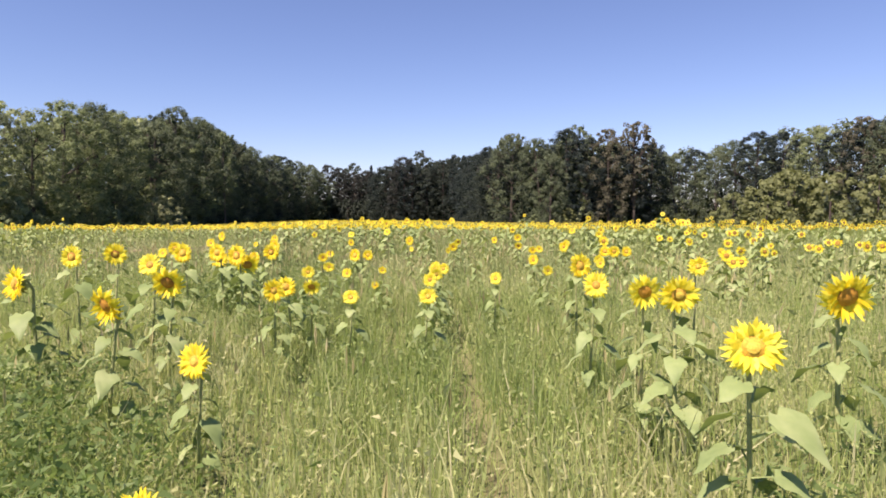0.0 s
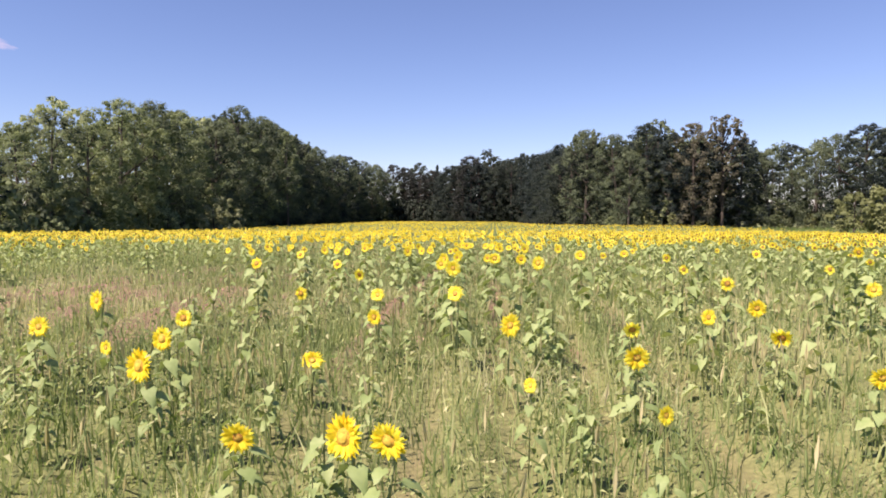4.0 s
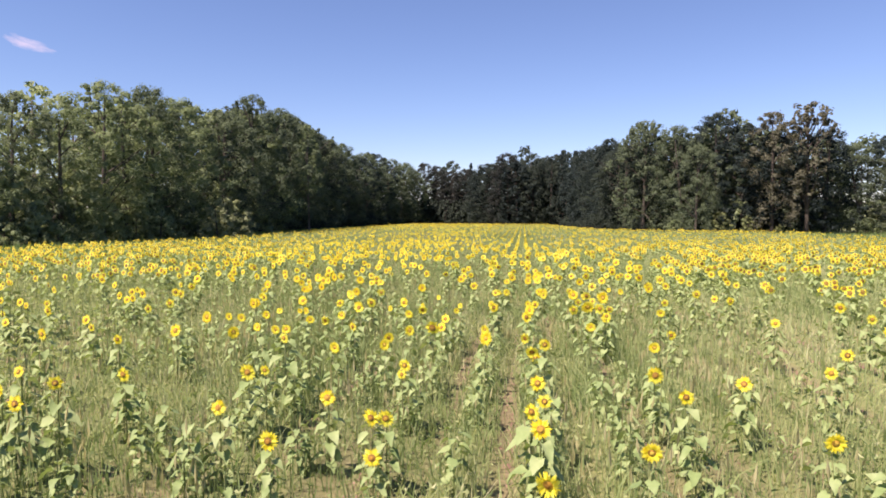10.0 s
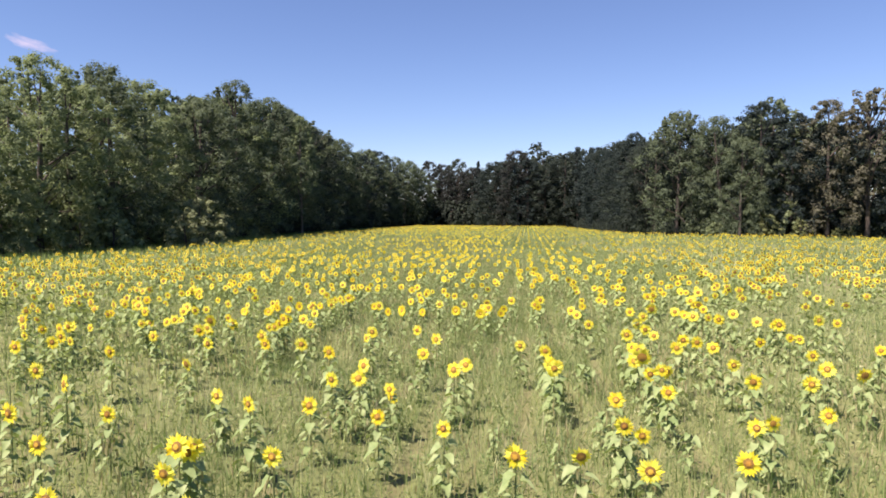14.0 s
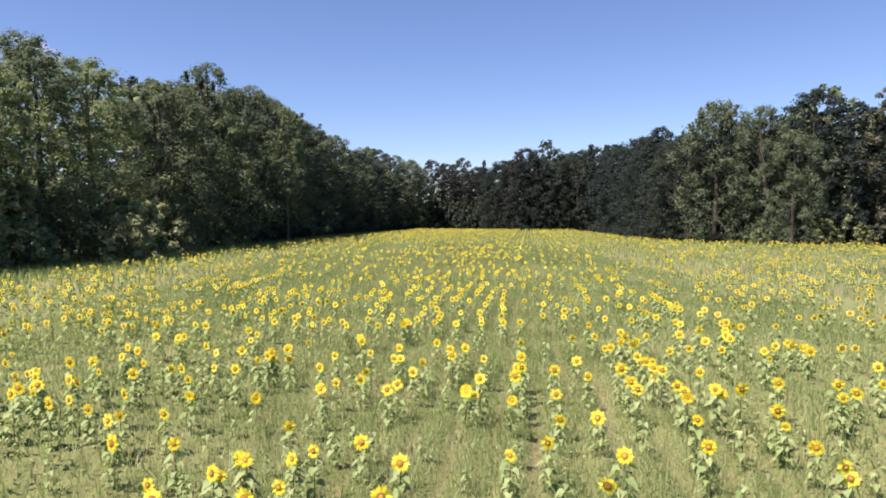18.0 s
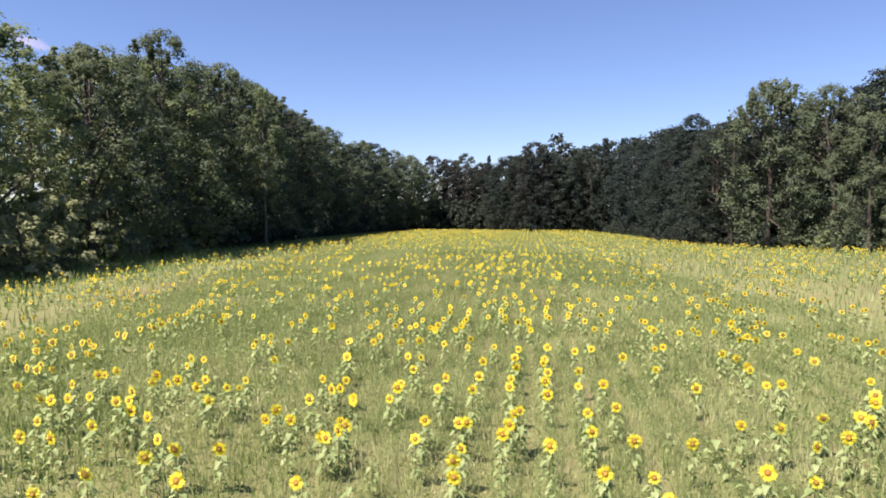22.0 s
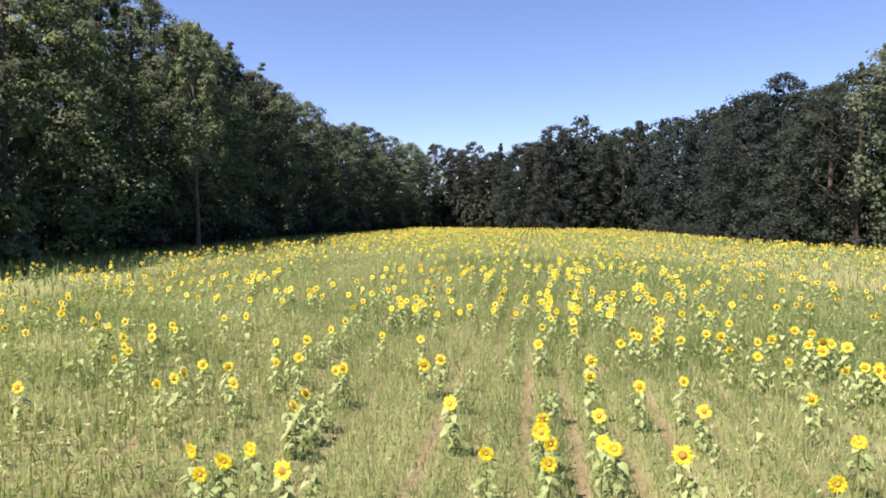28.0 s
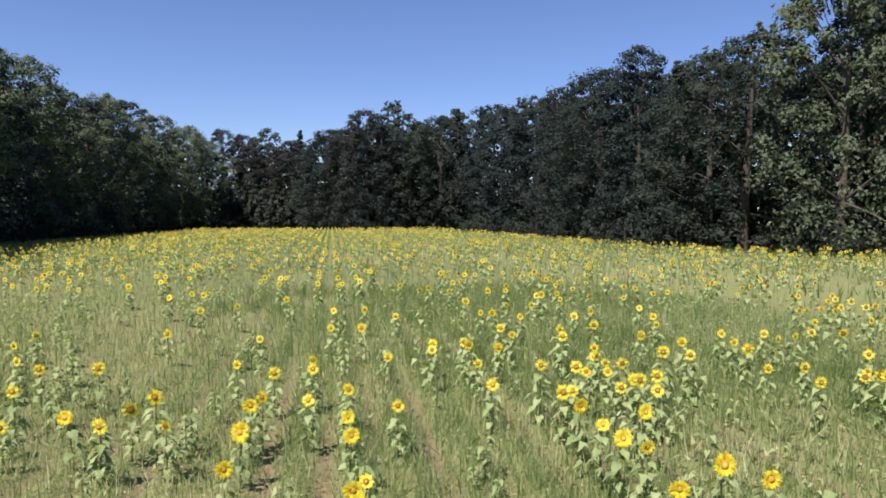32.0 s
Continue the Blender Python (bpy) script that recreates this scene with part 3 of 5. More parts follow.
def tidy(name, vs, fs, mat, m, smooth=True):
    """A small mesh from vertex and face lists (faces may be triangles), moved by m."""
    me = bpy.data.meshes.new(name)
    me.from_pydata([m @ Vector(v) for v in vs], [], [tuple(dict.fromkeys(f)) for f in fs])
    me.materials.append(mat)
    me.polygons.foreach_set("use_smooth", [smooth] * len(me.polygons))
    return me


def leaf_shape(size, droop):
    """A heart-shaped drooping leaf along +x, on its stalk, with a folded midrib."""
    stalk = size * 0.7
    vs, fs = [(0, 0.006, 0), (0, -0.006, 0), (stalk, -0.004, stalk * 0.35), (stalk, 0.004, stalk * 0.35)], [(0, 1, 2, 3)]
    prof = ((-0.10, 0.20), (0.06, 0.42), (0.28, 0.46), (0.55, 0.34), (0.8, 0.16), (1.0, 0.005))
    k = len(vs)
    for u, w in prof:
        x = stalk + u * size
        z = stalk * 0.35 - droop * size * max(u, 0) ** 1.5
        for v in (-1, -0.5, 0, 0.5, 1):
            vs.append((x - 0.05 * size * abs(v), v * w * size * (1 + 0.10 * math.sin(13 * u + 5 * v)), z + 0.035 * size * math.sin(9 * u + 4 * v) + size * 0.10 * abs(v) ** 1.3 - 0.05 * size * (abs(v) > 0.9) * (1 + math.sin(u * 9))))
    for i in range(len(prof) - 1):
        for j in range(4):
            o = k + i * 5 + j
            fs.append((o, o + 1, o + 6, o + 5))
    return vs, fs


def make_sunflower(seed, h, head, nod, leaves, dark=False, disc=0.34):
    """A plant at the origin facing -y. head: width across the petals; nod: degrees below level."""
    rng = np.random.default_rng(seed)
    plant = new("sunflower")
    sway = rng.normal(0, 0.03, 2)
    tilt = radians(nod)
    face = Vector((0, -math.cos(tilt), -math.sin(tilt)))
    top = Vector((sway[0], sway[1] - 0.02, h))
    pts = [(0, 0, -0.05), (sway[0] * 0.2, sway[1] * 0.2, h * 0.3), (sway[0] * 0.7, sway[1] * 0.6 + 0.02, h * 0.7), (sway[0], sway[1] + 0.05, h * 0.94), tuple(top + Vector((0, 0.045, 0.01))), tuple(top)]
    vs, fs = tube(pts, [0.012, 0.011, 0.009, 0.008, 0.008, 0.010], 6)
    part("stem", tidy("stem", vs, fs, M_STEM, Matrix()), plant)
    m = Matrix.Translation(top + face * 0.01) @ face.to_track_quat("Z", "Y").to_matrix().to_4x4()
    r = head / 2
    disc_r = r * disc
    v1, f1 = petal_ring(rng, 40, disc_r * 0.8, r, r * 0.088, 0.012 if not dark else -0.02)
    v2, f2 = petal_ring(rng, 36, disc_r * 0.8, r * 0.86, r * 0.09, 0.022 if not dark else 0.045)
    v2 = [(x, y, z + 0.004) for x, y, z in v2]
    petals = part("flower_head", tidy("flower_head", v1 + v2, f1 + [tuple(i + len(v1) for i in f) for f in f2], M_PETAL, m), plant, "ring of pointed yellow petals")
    part("disc", tidy("disc", *dome(disc_r, disc_r * 0.3, 0.004), M_RIPE if dark else M_DISC, m), petals, "brown seed disc")
    part("disc_centre", tidy("disc_centre", *dome(disc_r * 0.5, disc_r * 0.1, 0.004 + disc_r * 0.285, 2, 12), M_CENTRE if not dark else M_RIPE, m), petals)
    vc, fc = petal_ring(rng, 12, disc_r * 0.3, r * 0.62, r * 0.14, -0.03)
    part("calyx", tidy("calyx", [(x, y, z - 0.012) for x, y, z in vc], fc, M_STEM, m), petals, "green bracts behind the petals")
    for k in range(leaves):
        u = 0.22 + 0.66 * (k + rng.uniform(0, 0.6)) / leaves
        size = (0.082 + 0.07 * math.sin(math.pi * min(1, u))) * rng.uniform(0.6, 1.05) * (0.3 + 0.85 * h)
        a = 2.4 * k + rng.normal(0, 0.3)
        lm = Matrix.Translation((sway[0] * u * 0.8, sway[1] * u * 0.8, h * u)) @ Matrix.Rotation(a, 4, "Z") @ Matrix.Rotation(rng.normal(0, 0.2), 4, "X")
        part("leaf", tidy("leaf", *leaf_shape(size, rng.uniform(0.5, 1.1)), M_LEAF, lm), plant)
    return plant


def east_side(y):
    return np.interp(y, [0, 80, 95, 112, 140, 152, 158, 170, 185, 262], [36, 36, 38, 42, 44, 41, 24, 12, 9, 4])


def west_side(y):
    return np.interp(y, [0, 60, 95, 180, 262], [-40, -40, -41, -43, -44])


HEAD_Y = [-10, 5, 10, 13, 16.5, 20, 28.5, 44, 70, 89, 112, 131, 260]
HEAD_Z = [1.62, 1.60, 1.50, 1.48, 1.85, 1.80, 1.44, 0.98, 0.25, -0.22, -0.58, -0.72, -2.3]


def stature(x, y):
    """Height of the plants above the ground, and width of their heads, as the soil lets them grow along the field."""
    return np.interp(y, HEAD_Y, HEAD_Z) - lie(x, y), np.interp(y, [0, 12, 16, 19, 30, 36, 42, 49, 60, 85, 105, 140], [0.23, 0.19, 0.155, 0.132, 0.138, 0.165, 0.212, 0.245, 0.232, 0.235, 0.205, 0.20])


def rim(x, y):
    """Keeps the bare lane clear: what would stand in it stands at its rim."""
    return np.where((np.abs(x + 2.1) < 0.22) & (y > 17) & (y < 46), -2.34 + 0.2 * (x + 2.1), x)


def sow(rng):
    """Places of the plants away from the lane: along the rows, with patches thick and thin. Columns x, y, height, head width."""
    out = []
    for row in np.arange(round(-45 / ROW), round(46 / ROW)):
        y = np.cumsum(rng.gamma(2.0, 0.20, 900)) + 0.5
        y = y[y < 262]
        x = rim(row * ROW + rng.normal(0, 0.05, len(y)), y)
        out.append(np.stack([x, y, np.full(len(y), rng.uniform(0.35, 1.5))], 1))
    p = np.concatenate(out)
    x, y, full = p.T
    keep = (x > west_side(y)) & (x < east_side(y))
    strings = np.clip(0.75 + 1.9 * wob(5.3 * np.round(x / ROW) + 300, y, 9.0), 0, 2.2)      # plants stand in runs along a row, with gaps between
    thick = np.clip(0.40 + 0.62 * wob(x, y, 11.0), 0.06, 1) * strings
    off = x - track(y)
    lane = np.clip(np.maximum(-6.5 - off, off - 4.5) / 3.5, 0, 1)
    lane = np.where(y > 134, np.maximum(lane, np.clip((y - 142) / 6.0, 0, 1)), lane)
    known = np.array([(q[0], q[1]) for q in PLANTS + THIN])
    known = known[np.abs(known[:, 0] - track(known[:, 1]) + 1) < 7]
    listed = np.histogram(known[:, 1], bins=np.arange(0, 136, 2))[0]
    short = np.clip(1 - np.interp(y, np.arange(1, 135, 2), listed) / 11.0, 0, 1)      # stretches with few plants listed beside the lane
    lane = np.where((y > 16) & (y < 134), np.maximum(lane, np.maximum(0.8 * short, 0.24)), lane)
    thick = np.where(y > 140, np.maximum(thick, 0.25), thick) * lane * np.interp(y, [30, 43, 47, 66, 80, 110, 150, 260], [1.2, 1.2, 1.75, 1.6, 0.85, 0.52, 0.45, 0.62])
    thick = thick * (1 - 0.85 * thin_growth(x, y))
    keep &= rng.uniform(size=len(x)) < thick * full
    p = p[keep]
    h, w = stature(p[:, 0], p[:, 1])
    h = h + 0.08 * wob(p[:, 0], p[:, 1], 8.0) + rng.normal(0, 0.08, len(p))
    return np.stack([p[:, 0], p[:, 1], np.clip(h, 0.4, 1.3), w * np.clip(rng.normal(1, 0.14, len(p)), 0.6, 1.3)], 1)


def simple_plant(rng, nod, dark, lite=False):
    """A cheap plant of unit height and unit head for the thousands further off: stem, head, then which of the two scales each vertex.
    lite: fewer and simpler leaves and petals, for the far rows."""
    vs, fs, mi, kind = [], [], [], []

    def add(v, f, m, k):
        o = len(vs)
        vs.extend(v), fs.extend([tuple(i + o for i in q) for q in f]), mi.extend([m] * len(f)), kind.extend([k] * len(v))

    add([(-0.013, 0, 0), (0.013, 0, 0), (0.009, 0, 1), (-0.009, 0, 1)], [(0, 1, 2), (0, 2, 3)], 0, 0)
    add([(0, -0.013, 0), (0, 0.013, 0), (0, 0.009, 1), (0, -0.009, 1)], [(0, 1, 2), (0, 2, 3)], 0, 0)
    count = 6 if lite else 15
    for k in range(count):
        a, z = 2.4 * k + rng.normal(0, 0.3), 0.16 + 0.75 * k / count
        s = (0.27 if lite else 0.175) * rng.uniform(0.7, 1.15)
        c, q = math.cos(a), math.sin(a)
        base, tip, w = 0.05, 0.05 + s * 1.1, s * 0.42
        mid = base + s * 0.45
        if lite:
            add([(c * base, q * base, z), (c * mid - q * w, q * mid + c * w, z + 0.04), (c * tip, q * tip, z - s * 0.55), (c * mid + q * w, q * mid - c * w, z + 0.04)],
                [(0, 1, 2), (0, 2, 3)], 1, 0)
            continue
        rim = [(base, 0.0, z)] + [(base + u * s, side * v * s, z + (up + rng.normal(0, 0.12)) * s) for u, v, up, side in
                                  ((0.08, 0.36, 0.16, 1), (0.48, 0.40, 0.02, 1), (0.85, 0.19, -0.3, 1), (1.12, 0.0, -0.6, 1), (0.85, 0.19, -0.3, -1), (0.48, 0.40, 0.02, -1), (0.08, 0.36, 0.16, -1))]
        rim.append((base + 0.48 * s, 0.0, z - 0.09 * s))
        add([(c * u - q * v, q * u + c * v, up) for u, v, up in rim], [(8, k2, (k2 + 1) % 8) for k2 in range(8)], 1, 0)
    t = radians(nod)
    face = Vector((0, -math.cos(t), -math.sin(t)))
    m = face.to_track_quat("Z", "Y").to_matrix()
    dr = 0.25 if dark else (0.23 if lite else 0.2)
    v, f = [], []
    petals = 9 if lite else 21
    for k in range(petals):
        a = 6.2832 * (k + rng.uniform(-0.2, 0.2)) / petals
        r = 0.5 * rng.uniform(0.88, 1.1)
        for rad, da in ((dr * 0.8, -0.15 if not lite else 0), (r, 0), (dr * 0.8, 0.15), (r * 0.66, -0.22 if not lite else -0.36), (r * 0.66, 0.22 if not lite else 0.36)):
            v.append(m @ Vector((rad * math.cos(a + da), rad * math.sin(a + da), rng.uniform(-0.04, 0.06))))
        o = 5 * k
        f += [(o, o + 3, o + 1), (o, o + 1, o + 4)] if lite else [(o, o + 3, o + 1), (o, o + 1, o + 4), (o, o + 4, o + 2)]
    add(v, f, 2, 1)
    v = [m @ Vector((0, 0, 0.10))] + [m @ Vector((dr * math.cos(a), dr * math.sin(a), 0.05)) for a in np.arange(8) * 6.2832 / 8]
    add(v, [(0, 1 + k, 1 + (k + 1) % 8) for k in range(8)], 3, 1)
    if lite:
        return np.array([tuple(q) for q in vs]), np.array(fs), np.array(mi), np.array(kind)
    v = [m @ Vector((0, 0, 0.125))] + [m @ Vector((dr * 0.55 * math.cos(a), dr * 0.55 * math.sin(a), 0.10)) for a in np.arange(6) * 6.2832 / 6]
    add(v, [(0, 1 + k, 1 + (k + 1) % 6) for k in range(6)], 3 if dark else 4, 1)
    return np.array([tuple(q) for q in vs]), np.array(fs), np.array(mi), np.array(kind)


def join_plants(name, rng, rows, label, bloom=True, lite=False):
    """All the given plants joined in one mesh; with no bloom, stem and leaves alone."""
    temps = [simple_plant(rng, nod, dark, lite) for nod, dark in ((-8, False), (4, False), (-16, False), (12, True), (-3, False))]
    pick = rng.choice(len(temps), len(rows), p=[0.28, 0.2, 0.22, 0.07, 0.23] if not lite else [0.22, 0.18, 0.16, 0.24, 0.2])
    allv, allf, alli, base = [], [], [], 0
    for k, (v, f, mi, kind) in enumerate(temps):
        if not bloom:
            v, f, mi, kind = v[kind == 0], f[mi < 2], mi[mi < 2], kind[kind == 0]
        r = rows[pick == k]
        n = len(r)
        if not n:
            continue
        turn = rng.normal(-0.15, 0.2, n)
        turn_leaf = rng.uniform(0, 6.28, n)
        ca, sa2 = np.cos(np.where(kind[None] == 1, turn[:, None], turn_leaf[:, None])), np.sin(np.where(kind[None] == 1, turn[:, None], turn_leaf[:, None]))
        sc = np.where(kind[None] == 1, r[:, 3:4], np.minimum(r[:, 2:3], 1.0))
        x, y, z = v[None, :, 0] * sc, v[None, :, 1] * sc, v[None, :, 2] * np.where(kind[None] == 1, r[:, 3:4], r[:, 2:3])
        g = lie(r[:, 0], r[:, 1])[:, None]
        out = np.stack([r[:, 0:1] + x * ca - y * sa2, r[:, 1:2] + x * sa2 + y * ca - 0.03 * (kind[None] == 1), g + z + np.where(kind[None] == 1, r[:, 2:3], 0)], -1)
        allv.append(out.reshape(-1, 3))
        allf.append((f[None] + (base + len(v) * np.arange(n))[:, None, None]).reshape(-1, 3))
        alli.append(np.tile(mi, n))
        base += n * len(v)
    me = mesh_of(name, np.concatenate(allv), np.concatenate(allf), [M_STEM, M_LEAF, M_PETAL, M_SEED, M_DISC], np.concatenate(alli))
    tagged(new(name, me), label, "sunflowers", kind="stuff")


PLANTS, THIN = [], []


def bed(y0, *places):
    """Plants beside the lane, in the stretch of the field that begins at y0: x, distance along it, level of the head;
    where known the head's width, and True for a dark drooping one."""
    PLANTS.extend((x, y0 + dy, top, *more) for x, dy, top, *more in places)


def thin_bed(y0, *places):
    """Plants further from the lane, given in the same way."""
    THIN.extend((x, y0 + dy, top) for x, dy, top in places)


bed(1, (-0.63, 0.43, 1.535, 0.12), (1.16, 1.31, 1.70, 0.22), (-1.20, 2.38, 1.42, 0.18), (1.39, 2.61, 1.74, 0.24), (2.35, 2.63, 1.72, 0.28, True), (1.26, 2.79, 1.74, 0.19, True), (-1.99, 3.10, 1.62, 0.24, True), (1.18, 3.59, 1.68, 0.19), (-2.91, 3.71, 1.67, 0.28), (2.11, 4.10, 1.76, 0.17), (-2.04, 4.20, 1.64, 0.27, True), (-0.00, 4.51, 1.48, 0.165), (-1.33, 4.70, 1.51, 0.19), (-0.69, 4.89, 1.42, 0.16))
bed(5, (-2.49, 0.96, 1.70), (-3.24, 1.07, 1.78, 0.20), (1.44, 1.21, 1.67, 0.23), (-1.36, 1.31, 1.47, 0.21), (-1.14, 1.46, 1.45, 0.18, True), (-3.09, 1.59, 1.77), (0.02, 1.69, 1.49, 0.155), (0.70, 1.79, 1.49, 0.13), (0.09, 2.11, 1.51, 0.15), (0.08, 2.42, 1.52, 0.15), (-2.15, 2.46, 1.68, 0.23), (-0.68, 3.51, 1.23, 0.11), (-1.39, 2.66, 1.48, 0.165), (0.19, 3.18, 1.46, 0.16), (0.10, 3.57, 1.46, 0.135))
bed(7, (1.45, 0.94, 1.47, 0.135), (-2.94, 0.97, 1.67), (2.22, 1.44, 1.51, 0.13), (-3.06, 2.74, 1.46, 0.28), (-2.71, 1.54, 1.66, 0.24), (-2.46, 2.02, 1.46, 0.33, True), (-1.29, 1.61, 1.46, 0.16), (2.37, 2.09, 1.51, 0.15), (-2.15, 2.10, 1.63, 0.26), (2.06, 2.25, 1.50, 0.10), (1.57, 2.80, 1.44, 0.16), (-1.24, 3.10, 1.22, 0.17), (-2.77, 3.57, 1.43, 0.23), (3.32, 3.97, 1.49), (3.16, 4.13, 1.49), (-1.01, 4.16, 1.44, 0.21), (-0.56, 1.13, 1.46, 0.11))
bed(11, (-1.24, 0.22, 1.44, 0.21), (-4.47, 0.22, 1.47), (-3.58, 0.23, 1.39, 0.12), (-1.79, 0.28, 1.39, 0.18), (3.05, 0.30, 1.49), (0.35, 0.48, 1.49, 0.085), (1.98, 0.70, 1.50, 0.15), (-0.30, 1.02, 1.48, 0.085), (-2.81, 1.20, 1.51, 0.21), (-4.55, 0.97, 1.50, 0.28), (2.00, 1.57, 1.43, 0.17), (-3.26, 1.57, 1.54, 0.11), (-2.98, 1.83, 1.55), (0.49, 1.83, 1.48), (2.68, 1.98, 1.47))
bed(13, (-1.98, 0.32, 1.29), (2.82, 0.40, 1.51), (-3.10, 0.42, 1.61), (-4.39, 0.44, 1.53, 0.19), (0.62, 0.63, 1.54), (-0.38, 0.63, 1.55), (1.90, 0.84, 1.45), (1.44, 1.29, 1.53), (-4.45, 1.37, 1.62), (-1.67, 1.40, 1.49), (-0.89, 1.49, 1.70), (1.99, 1.61, 1.58), (3.81, 1.62, 1.65), (-1.72, 1.88, 1.63), (3.30, 2.07, 1.70), (4.02, 2.26, 1.72))
bed(15, (-0.97, 0.44, 1.87), (-1.12, 0.64, 1.90), (0.00, 0.93, 1.89), (-1.11, 0.96, 1.93), (-2.14, 0.99, 1.74), (-0.51, 1.16, 1.93), (-0.18, 1.39, 1.91), (0.60, 1.78, 1.92), (-1.70, 2.14, 1.95), (0.65, 2.32, 1.89), (-1.03, 2.34, 1.85), (-0.61, 2.40, 1.84), (-1.05, 3.18, 1.83), (-2.82, 3.38, 1.85), (-1.67, 3.62, 1.86), (1.56, 3.89, 1.82))
bed(18, (-2.18, 0.97, 1.88), (-2.72, 1.26, 1.86), (-3.21, 1.28, 1.82), (-3.46, 1.45, 1.81), (-1.62, 1.51, 1.80), (0.01, 1.61, 1.84), (-4.87, 1.71, 1.76), (-5.37, 1.87, 1.76), (-0.41, 1.92, 1.82), (-1.20, 2.00, 1.78), (-2.78, 2.10, 1.84), (-3.39, 2.19, 1.81), (0.66, 2.38, 1.79), (-0.68, 2.76, 1.82), (-1.04, 2.80, 1.82), (-1.12, 2.97, 1.82))
bed(21, (-5.00, 0.08, 1.71), (-0.22, 0.43, 1.75), (-5.40, 1.06, 1.71), (0.45, 1.06, 1.71), (-1.10, 1.30, 1.71), (-2.33, 1.30, 1.70), (-3.27, 1.30, 1.70), (-0.45, 1.31, 1.70), (-5.92, 1.36, 1.70), (-0.58, 1.49, 1.70), (-5.02, 1.59, 1.69), (-1.11, 2.16, 1.67), (-4.30, 2.30, 1.66), (-2.27, 2.41, 1.66), (0.25, 2.49, 1.65), (-0.58, 3.06, 1.63))
bed(24, (-1.08, 0.21, 1.62), (0.02, 0.37, 1.61), (-4.64, 0.53, 1.61), (-3.88, 1.10, 1.58), (-1.39, 1.34, 1.57), (-4.98, 1.35, 1.57), (-2.88, 1.38, 1.56), (-3.48, 1.89, 1.55), (-4.84, 2.10, 1.54), (-2.27, 2.32, 1.45), (-6.38, 2.71, 1.37), (-0.39, 2.74, 1.51), (-1.15, 2.81, 1.49), (-6.77, 2.90, 1.36), (-2.27, 3.20, 1.47), (-5.06, 3.24, 1.49))
bed(27, (-3.58, 0.26, 1.50), (-1.22, 0.44, 1.47), (-2.94, 0.45, 1.50), (-2.34, 0.71, 1.48), (-8.11, 0.80, 1.47), (-0.31, 0.92, 1.46), (-3.59, 0.93, 1.50), (-6.83, 1.05, 1.39), (0.36, 1.21, 1.45), (-1.68, 1.45, 1.45), (-3.56, 1.55, 1.53), (0.36, 1.84, 1.43), (-2.93, 2.04, 1.55), (0.58, 2.66, 1.41), (-1.57, 2.78, 1.40), (-0.47, 2.80, 1.40))
bed(32, (-5.97, 0.80, 1.31), (-3.59, 0.87, 1.31), (-5.40, 1.02, 1.31), (-2.10, 1.30, 1.30), (-5.46, 1.57, 1.29), (-4.18, 1.67, 1.29), (-7.70, 1.76, 1.28), (-3.67, 1.84, 1.28), (-7.05, 2.06, 1.28), (-7.21, 2.07, 1.27), (-5.29, 2.21, 1.27), (-7.59, 2.32, 1.27), (-4.24, 2.49, 1.26), (-2.70, 2.93, 1.25), (-6.77, 3.02, 1.25), (-8.20, 3.15, 1.24))
bed(35, (-7.06, 0.16, 1.24), (-8.81, 0.20, 1.24), (-8.48, 0.30, 1.24), (-7.96, 0.60, 1.23), (-6.72, 0.77, 1.22), (-5.61, 0.99, 1.22), (-5.47, 1.59, 1.20), (-1.34, 1.74, 1.20), (-9.00, 5.60, 1.03), (-6.12, 5.77, 1.08), (-9.04, 5.88, 1.00), (-6.18, 6.14, 1.06))
bed(36, (-7.94, 0.15, 1.21, 0.13), (-7.57, 0.15, 1.21, 0.11), (-7.48, 0.21, 1.21, 0.13), (-4.86, 0.58, 1.20, 0.11), (-6.08, 0.73, 1.19, 0.09), (-3.58, 0.85, 1.19, 0.18), (-6.74, 0.99, 1.19, 0.17), (-8.82, 1.10, 1.18, 0.21), (-4.22, 1.18, 1.18, 0.14), (-5.56, 1.22, 1.18, 0.09), (-4.87, 1.35, 1.17, 0.10), (-2.51, 1.47, 1.17, 0.26), (-4.30, 1.64, 1.17, 0.13), (-7.27, 1.70, 1.16, 0.13), (-8.07, 1.74, 1.16, 0.21), (-6.71, 1.81, 1.16, 0.13), (-3.60, 1.84, 1.16, 0.13))
bed(37, (-6.06, 0.91, 1.16, 0.14), (-9.21, 1.49, 1.14, 0.16), (-5.45, 1.67, 1.14, 0.10), (-7.34, 1.74, 1.14, 0.18), (-2.03, 2.18, 1.12, 0.24), (-7.54, 2.33, 1.12, 0.16), (-3.26, 2.48, 1.11, 0.15), (-7.50, 2.81, 1.10, 0.19), (-2.59, 2.91, 1.10, 0.24), (-4.07, 2.98, 1.10, 0.15), (-4.26, 3.11, 1.09, 0.15), (-3.25, 3.15, 1.09, 0.21), (-1.46, 3.66, 1.08, 0.14), (-1.68, 4.02, 1.07, 0.11), (-10.15, 4.13, 1.07, 0.22), (-0.66, 4.53, 1.05, 0.19), (-0.54, 5.28, 1.03, 0.21))
